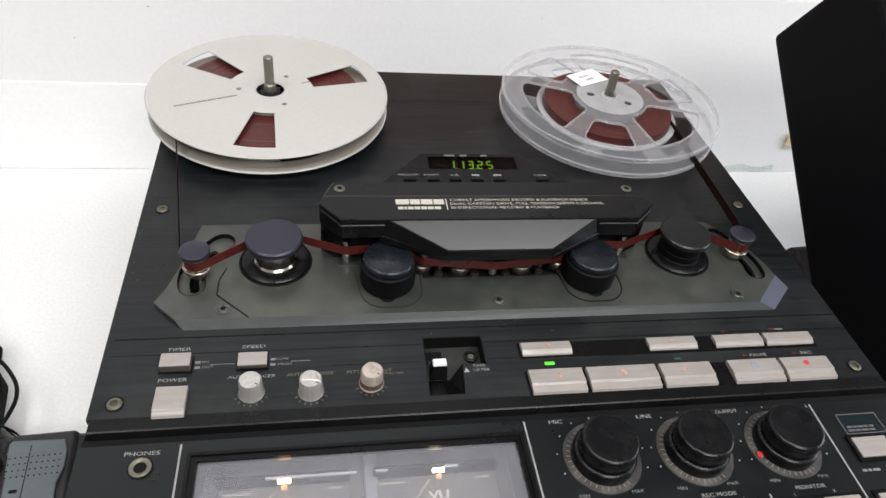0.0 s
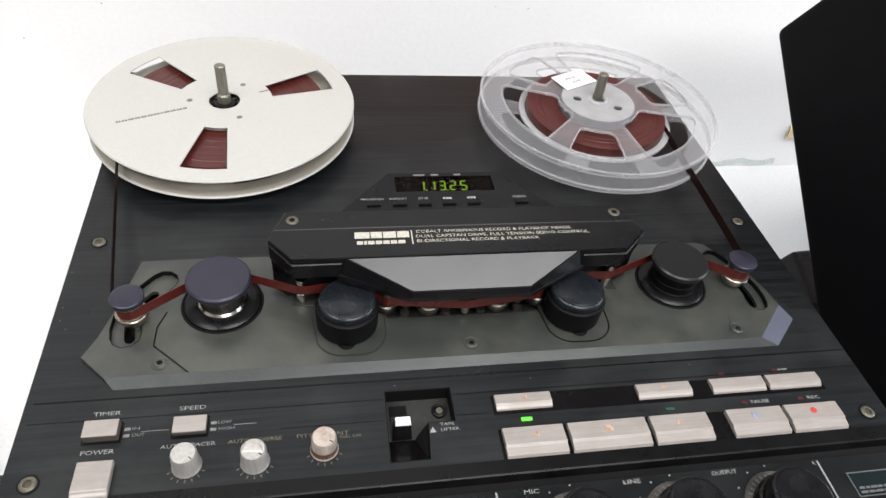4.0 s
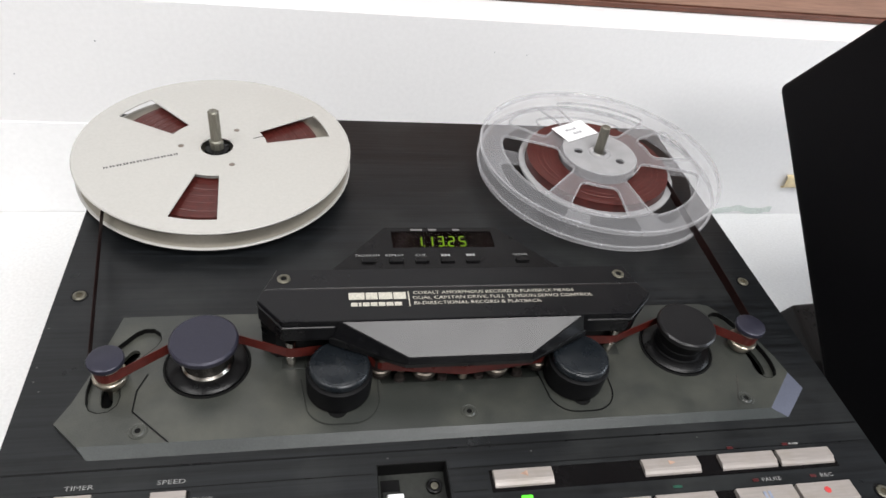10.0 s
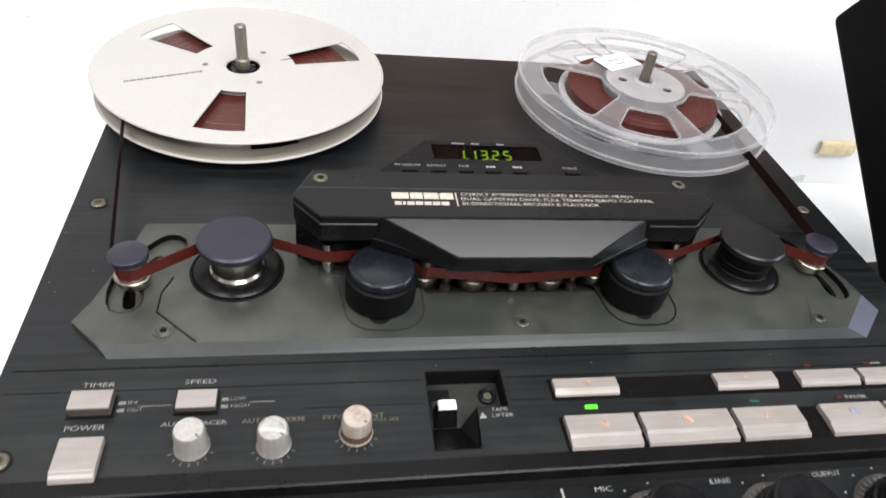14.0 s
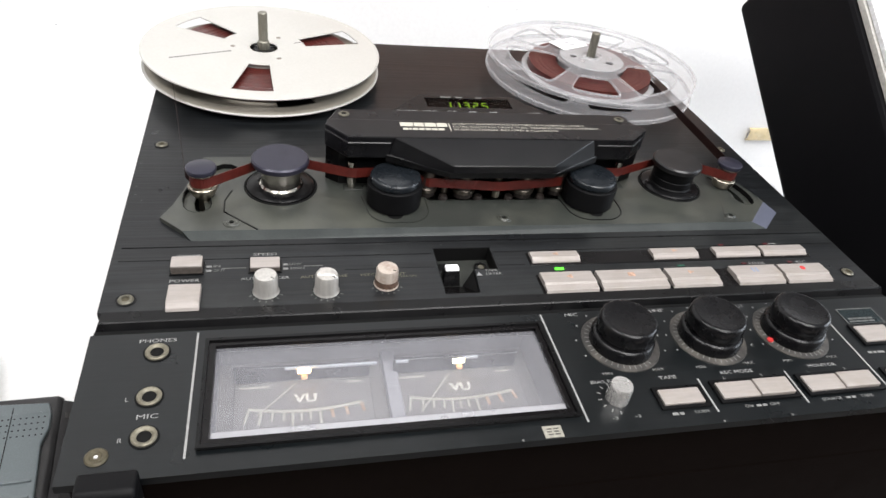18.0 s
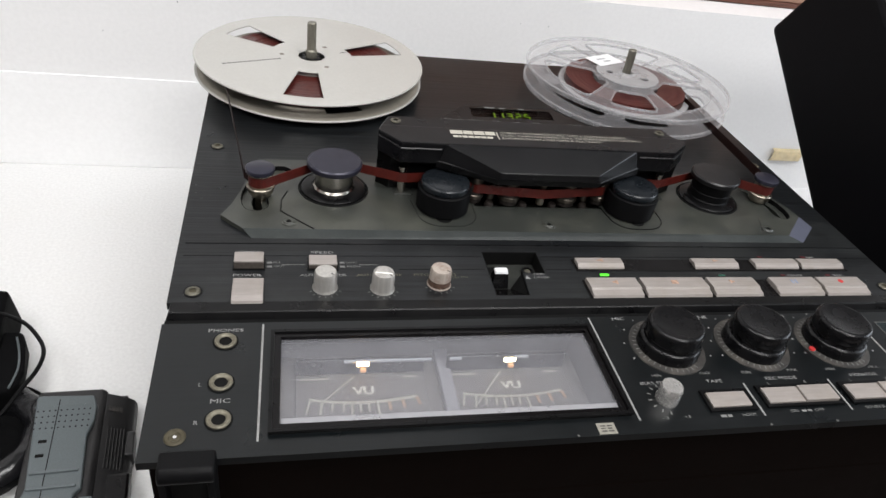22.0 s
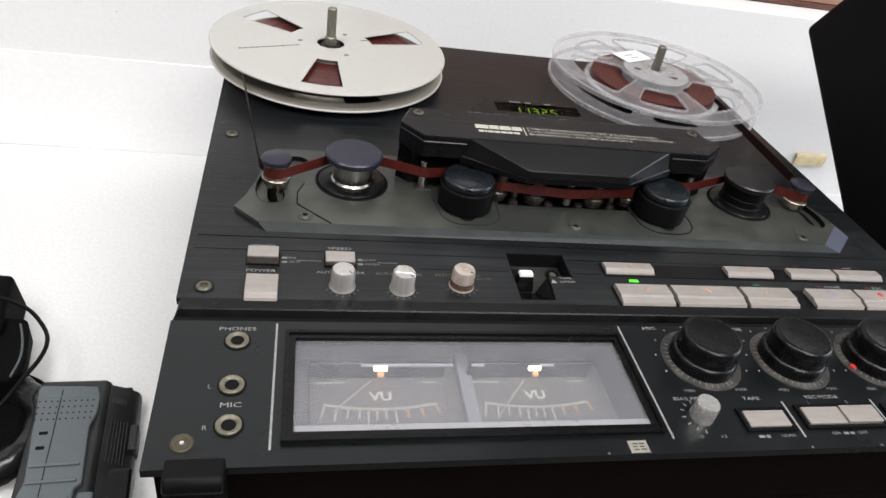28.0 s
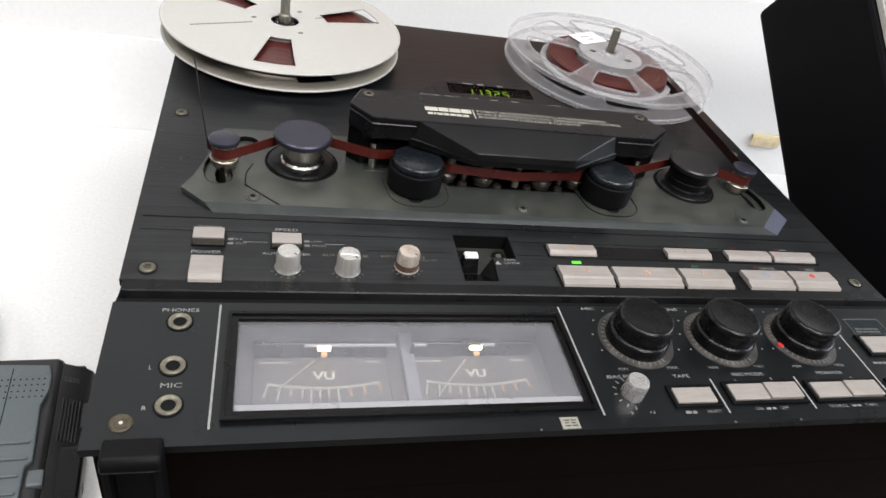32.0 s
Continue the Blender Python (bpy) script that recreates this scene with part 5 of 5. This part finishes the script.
there = Matrix.Translation((RX * K, RY * K, 1.2 * K)) @ Matrix.Rotation(radians(0.6), 4, "X") @ Matrix.Rotation(radians(4), 4, "Z")


def rounded_window(r0, r1, a, half, bulge):
    """A window in a flange between two spokes, with rounded corners."""
    c = 4.5
    d0, d1 = math.degrees(c / r0), math.degrees(c / r1)
    out = arc(0, 0, r0, a - half + d0, a + half - d0, 6)
    out += [tuple(Vector(arc(0, 0, r0 + c * 0.3, a + half - d0 * 0.3, a, 1)[0]))]
    out += arc(0, 0, r0 + c, a + half, a, 1)[:1] + arc(0, 0, r1 - c, a + half + bulge, a, 1)[:1]
    out += [arc(0, 0, r1 - c * 0.3, a + half + bulge - d1 * 0.3, a, 1)[0]]
    out += arc(0, 0, r1, a + half + bulge - d1, a - half - bulge + d1, 10)
    out += [arc(0, 0, r1 - c * 0.3, a - half - bulge + d1 * 0.3, a, 1)[0]]
    out += arc(0, 0, r1 - c, a - half - bulge, a, 1)[:1] + arc(0, 0, r0 + c, a - half, a, 1)[:1]
    out += [arc(0, 0, r0 + c * 0.3, a - half + d0 * 0.3, a, 1)[0]]
    return out


for z, name, extra in ((P + 23.6, "upper_flange", 0), (P + 10.2, "lower_flange", 13)):
    narrow = [rounded_window(41, 73.5, -112 + 120 * k + extra, 17, -1) for k in range(3)]
    wide = [rounded_window(30.5, 73.5, -52 + 120 * k + extra, 27, 3) for k in range(3)]
    holes = [circle(5.2, 20)] + [circle(3.3, 16, 16.2 * math.cos(radians(a)), 16.2 * math.sin(radians(a))) for a in (168, 60, -45)]
    part(name, moved(pierced(circle(89), narrow + wide + holes, z, z + 1.2), there), "clear", reel_b, "clear plastic flange with six windows")
    part("rim", moved(lathe([(88.2, z - 1.6), (89.8, z - 1.6), (90.3, z + 0.4), (90.0, z + 1.8), (88.6, z + 1.8), (88.2, z + 1.2)], 0, 0, 96), there), "clear_edge", reel_b, "", True)
    for w in narrow + wide:
        part("window_edge", moved(ribbon(w + [w[0], w[1]], z - 0.2, z + 1.5, 0.9), there), "clear_edge" if extra == 0 else "clear", reel_b)
part("hub_disc", moved(pierced(circle(27.5, 56), holes, P + 24.7, P + 25.7), there), "milky", reel_b, "milky hub disc with three holes")
part("hub_rim", moved(lathe([(26.8, P + 25.6), (28.2, P + 25.4), (28.2, P + 24.4)], 0, 0, 56), there), "clear_edge", reel_b, "", True)
part("hub_collar", moved(lathe([(5.2, P + 25.7), (5.2, P + 27.4), (7.6, P + 27), (8.4, P + 25.7)], 0, 0, 32), there), "clear_edge", reel_b, "", True)
part("hub", moved(lathe([(9, P + 10), (29, P + 10), (29, P + 24.4), (27, P + 24.4), (27, P + 12), (9, P + 12)], 0, 0, 40), there), "clear", reel_b, "", True)
rings = [(29.2, P + 12.4)]
for i in range(12):
    r = 29.5 + i * 2.0
    h = P + 18.7 + 0.3 * random.random()
    rings += [(r, h), (r + 1.7, h)]
rings += [(53.4, P + 12.4), (29.2, P + 12.4)]
part("tape_pack", moved(lathe(rings, 0, 0, 72), there), "pack", reel_b, "wound red-brown tape")
part("pack_skirt", moved(lathe([(53.8, P + 11.2), (58.5, P + 11.2), (58.5, P + 12.8), (53.8, P + 12.8)], 0, 0, 72), there), "milky", reel_b, "", True)
label_at = there @ Matrix.Translation((-0.009, 0.0295, (P + 26.0) * K)) @ Matrix.Rotation(radians(22), 4, "Z")
part("paper_label", moved(box(-15.5, 15.5, -10, 10, 0, 0.25), label_at), "paper", reel_b, "small white paper label")
part("writing", moved(join(bars(-7, 2.6, 0.26, [2.6, 2.2, 0.8, 2.4], 0.7, 2.6), bars(-4, -3, 0.26, [2.4, 2.2, 2.2], 0.7, 2.6)), label_at), "ink", reel_b)

# ---- the tape between the reels ----
left_run = [(-208.5, 395), (-184.5, 241.6), (-181.7, 237.6)]
head_run = arc(-175, 236.6, 6.7, 172, 300, 8) + arc(-131.5, 246.2, 11.9, 140, 60, 8) + [(-92, 242.6), (-89.5, 242.3), (-87, 242)] + arc(-65.6, 227.8, 16.8, 95, 28, 6) + [(-44, 231.4), (-21, 228.8), (-1, 226.4), (18, 228.8), (42, 232.2)] + arc(60.6, 227.6, 16.8, 152, 85, 6) + [(84, 243.6), (86.5, 243.9), (89, 244.4)] + arc(130, 246, 14.4, 120, 50, 8) + arc(170, 244.6, 6.7, 240, 355, 8)
right_run = [(176.7, 245), (178.5, 290), (182, 412)]
strand = thing("magnetic_tape", "red-brown magnetic tape threaded past rollers and heads", "tape", at=(0, 215, P + 11))
part("head_run", ribbon(head_run, P + 10.9, P + 17.2, 0.3), "tape", strand)
part("reel_run", ribbon(left_run, P + 10.9, P + 17.2, 0.3), "tape_dim", strand, "tape darkened in colour on its run from the full reel")
part("reel_run", ribbon(right_run, P + 10.9, P + 17.2, 0.3), "tape_dim", strand, "tape darkened in colour on its run to the clear reel")

# ---- black case beside the deck ----
case = thing("black_case", "matt black case with light grey front trim leaning beside the deck", "case", at=(300, 216, 108))
e1, e2 = Vector((0, 0.8, 0.6)), Vector((0, -0.6, 0.8))
tl = Vector((0, 453, 286))
lean = Matrix(((1, 0, 0, 0), (0, e1.y, e2.y, tl.y * K), (0, e1.z, e2.z, tl.z * K), (0, 0, 0, 1)))
part("shell", moved(box(284, 600, -296, 0, 0, 113, 7, 4), lean), "slab", case, "matt black shell")
part("front_trim", moved(box(287, 597, -292, -4, 113, 119, 0.8), lean), "grey_trim", case, "light grey trim")
part("front_panel", moved(box(288.5, 595.5, -290.5, -5.5, 119, 124, 0.8), lean), "white_front", case, "white front panel")
part("lower_seam", moved(box(285, 598, -297.2, -296, 20, 100), lean), "grey_trim", case)
stand = thing("black_stand", "low black stand under the leaning case", "stand")
part("stand_body", box(298, 590, 140, 320, 0, 107.5, 3, 2), "slab", stand)
bag = thing("black_bag", "folded black bag on the table beside the deck", "bag")
part("bag_body", soften(hull([(372, 345, 0), (520, 335, 0), (372, 440, 0), (520, 440, 0), (380, 345, 58), (520, 345, 66), (398, 425, 62), (520, 430, 68)]), 4, 3), "black", bag)
part("bag_flap", soften(hull([(374, 340, 30), (377, 340, 54), (520, 338, 58), (520, 336, 30), (377, 345, 54), (520, 345, 58), (376, 345, 30), (520, 345, 30)]), 1), "leather", bag)
cable = thing("thin_cable", "thin pale cable end behind the deck", "cable")
part("wire", rod(curve_points([(330, 322, 1), (318, 334, 30), (326, 340, 60), (345, 338, 70), (352, 336, 40), (350, 336, 1)]), 1.1), "white", cable)

# ---- wall details ----
for x, z, r in ((-276, 202, 0.8), (107, 210, 0.5), (142, 209, 0.6), (-354, 165, 0.7)):
    tagged(part("wall_speck", moved(lathe([(0, 0.2), (r, 0.2), (r * 0.7, 0.5), (0, 0.5)], 0, 0, 7), Matrix.Translation((x * K, (WALL - 0.05) * K, z * K)) @ Matrix.Rotation(radians(90), 4, "X")), "ink"), "tiny grey speck on the white wall", "speck", kind="structure")
yt = thing("adhesive_tape_piece", "curled yellowed piece of adhesive tape stuck on the wall", "tape", at=(548, 649, 48))
part("strip", moved(ribbon([(y, z) for y, z in ((649.6, 63), (646.5, 62.8), (645, 60), (644.6, 53), (645.2, 47), (647, 44.8), (649.6, 44.5))], 522, 571, 0.5), Matrix(((0, 0, 1, 0), (1, 0, 0, 0), (0, 1, 0, 0), (0, 0, 0, 1)))), "yellow", yt)
smear = [(x, 3 + 2.5 * math.sin(x * 0.11) + 3 * random.random()) for x in range(232, 530, 6)]
part_grime = moved(prism([(x, z - 4) for x, z in smear] + [(x, z + 5) for x, z in smear[::-1]], -(WALL - 0.2), -(WALL - 0.9)), Matrix.Rotation(radians(90), 4, "X"))
tagged(part("wall_grime", part_grime, "stain"), "grey-green grime along the foot of the wall", "grime", kind="structure")

# ---- things left of the deck ----
rec = thing("cassette_recorder", "small black and blue-grey portable cassette recorder on the table", "recorder")
part("body", soften(hull([(u, v, z) for v in (-150, 11) for u, z in ((-32.5, 55), (7, 55), (7, 71), (5.5, 75), (3.5, 77), (-32.5, 77))]), 4, 3), "device_black", rec, "", True)
part("side_shelf", soften(hull([(u, v, z) for v in (-150, 9) for u, z in ((5, 57), (23, 57), (23, 63), (21.5, 66.5), (17, 70), (5, 75))]), 2.5, 3), "device_black", rec, "", True)
part("back_flap", soften(hull([(u, v, z) for z in (56.5, 58.5) for u, v in ((-26, 3), (-26, 15), (-6, 20), (16, 20), (20, 3))]), 0.6), "device_black", rec, "flat grey flap behind the recorder")
part("flap_edge", join(*[box(-2 + k * 3.0, -0.2 + k * 3.0, 14, 15.2, 58.2, 59.0, 0.2) for k in range(6)]), "device_black", rec, "serrated edge of the flap")
lid = part("lid", prism([(-30, -118), (-3, -118), (-3, -68), (0.3, -65), (-1.2, -28), (1.8, -17), (1.8, -6), (-0.5, 2.5), (-31, 4.5), (-32, 2), (-27.5, -62), (-30.5, -76), (-31, -116)], 75.5, 80, 1.4, 3), "device_grey", rec, "blue-grey lid")
part("lid_line", box(-19.3, -18.8, -116, 0, 80, 80.2), "dark", lid)
part("lid_step", box(-32, 1, -5.6, -4.8, 80, 80.25, 0.1), "device_grey", lid)
for i in range(10):
    for j in range(4):
        part("speaker_hole", lathe([(0.55, 80.12), (0, 80.12)], -29.8 + i * 3.13, -8.5 - j * 4.4, 8), "dark", lid)
for v in (-31.2, -41.2):
    part("slot", box(-26, -21.6, v - 1.1, v + 1.1, 79.5, 80.5, 0.4), "dark", lid)
for v in (-53.2, -63.5, -74, -84.5, -95):
    part("rib", box(-27 if v > -66 else -29, -2.4 if v > -66 else -5, v - 0.9, v + 0.9, 79, 81.4, 0.7, 2), "device_grey", lid)
part("release_button", box(-1.5, 6.5, -80, -70, 74, 79, 1.5, 2), "device_grey", rec, "small blue-grey button")
part("maker_mark", moved(bars(-5, 0, 0.15, [1.5, 1.7, 1.7, 1.5], 0.6, 4), Matrix.Translation((0.0125, -0.004, 0.0720)) @ Matrix.Rotation(radians(22.6), 4, "Y")), "ringgrey", rec)
for k in range(6):
    part("slider_rib", box(8.6 + k * 1.7, 9.6 + k * 1.7, -49, -19, 58, 74.4 - k * 0.71, 0.3), "device_black", rec)
part("slider_tab", box(19, 24.2, -38, -20, 59, 70, 1.2, 2), "device_black", rec)
part("side_door", box(8.5, 23.8, -98, -52, 58, 72.4, 2, 2), "gloss", rec)
part("door_mark", box(23.8, 24.0, -76, -72, 61, 66), "ringgrey", rec)
turn = Matrix.Translation((-0.298, 0.254, 0.031)) @ Matrix.Rotation(radians(5.6), 4, "Z") @ Matrix.Rotation(radians(3.8), 4, "Y") @ Matrix.Scale(1.19, 4) @ Matrix.Translation((0, 0, -0.08))
for piece in rec.children_recursive:
    piece.data.transform(turn)

hp = thing("headphones", "black padded headphones with a thin cable on the table", "headphones")
FLAT = Matrix.Translation((-0.371, 0.234, 0.0)) @ Matrix.Diagonal((0.92, 1.0, 1.0, 1.0))
part("ear_cup", moved(lathe([(0, 1), (34, 1), (40, 3), (41, 7), (38, 10), (30, 8), (24, 3), (0, 2.5)], 0, 0, 40), FLAT), "hpblack", hp, "", True)
tor = [(39.5 + 11 * math.cos(2 * math.pi * i / 14), 12.5 + 11 * math.sin(2 * math.pi * i / 14)) for i in range(15)]
cush = moved(lathe(tor, 0, 0, 56), FLAT)
for v in cush.verts:
    v.co += Vector((noise.noise(v.co * 90), noise.noise(v.co * 90 + Vector((5, 0, 0))), noise.noise(v.co * 90 + Vector((0, 7, 0))))) * 0.002
part("ear_cushion", cush, "leather", hp, "wrinkled shiny black ear cushion", True)
part("seam", moved(lathe([(39.5 + 12.2 * math.cos(a), 12.5 + 12.2 * math.sin(a)) for a in (-0.3, -0.12, 0.06, 0.24)], 0, 0, 56), FLAT), "rubber", hp, "", True)
part("yoke", soften(hull([(-440, 262, 2), (-356, 262, 2), (-440, 330, 2), (-368, 330, 2), (-440, 258, 30), (-358, 262, 33), (-353, 272, 33), (-352, 282, 33), (-360, 312, 33), (-366, 326, 32), (-440, 330, 33)]), 4, 3), "hpblack", hp)
part("yoke_trim", rod(curve_points([(-368, 318, 33.2), (-361, 300, 34), (-357, 282, 34), (-358, 264, 33.4)]), 0.8), "device_grey", hp, "thin grey trim")
part("band_end", soften(hull([(-460, 300, 2), (-374, 302, 2), (-460, 372, 2), (-384, 372, 2), (-460, 300, 42), (-376, 304, 41), (-460, 368, 44), (-386, 366, 43)]), 5, 3), "hpblack", hp)
part("cable", rod(curve_points([(-412, 330, 45), (-392, 338, 43), (-367, 331, 38), (-349, 311, 36), (-342, 294, 37), (-343, 278, 36), (-349, 262, 34), (-357, 241, 31), (-374, 214, 27), (-396, 188, 12), (-415, 170, 2)]), 1.6, 10), "rubber", hp, "thin black cable", True)

# ---- lamps and window of the room ----
for x, y, sx, sy in ((400, -280, 1100, 600), (350, -1500, 1100, 600), (-950, -300, 600, 1100)):
    lampbox = thing("ceiling_light", "flat white ceiling light", "lamp", "ceiling lights")
    part("frame", pierced([(x - sx / 2 - 25, y - sy / 2 - 25), (x + sx / 2 + 25, y - sy / 2 - 25), (x + sx / 2 + 25, y + sy / 2 + 25), (x - sx / 2 - 25, y + sy / 2 + 25)], [[(x - sx / 2, y - sy / 2), (x + sx / 2, y - sy / 2), (x + sx / 2, y + sy / 2), (x - sx / 2, y + sy / 2)]], CEIL * 1000 - 95, CEIL * 1000), "paper", lampbox)
win = tagged(new("window_1"), "plain window with a white frame", "window", kind="structure")
part("window_frame", moved(pierced([(-800, 450), (600, 450), (600, 1650), (-800, 1650)], [[(-750, 500), (550, 500), (550, 1600), (-750, 1600)]], 10, 50), Matrix.Translation((2.34, 0, 0)) @ Matrix(((0, 0, 1, 0), (1, 0, 0, 0), (0, 1, 0, 0), (0, 0, 0, 1)))), "paper", win)
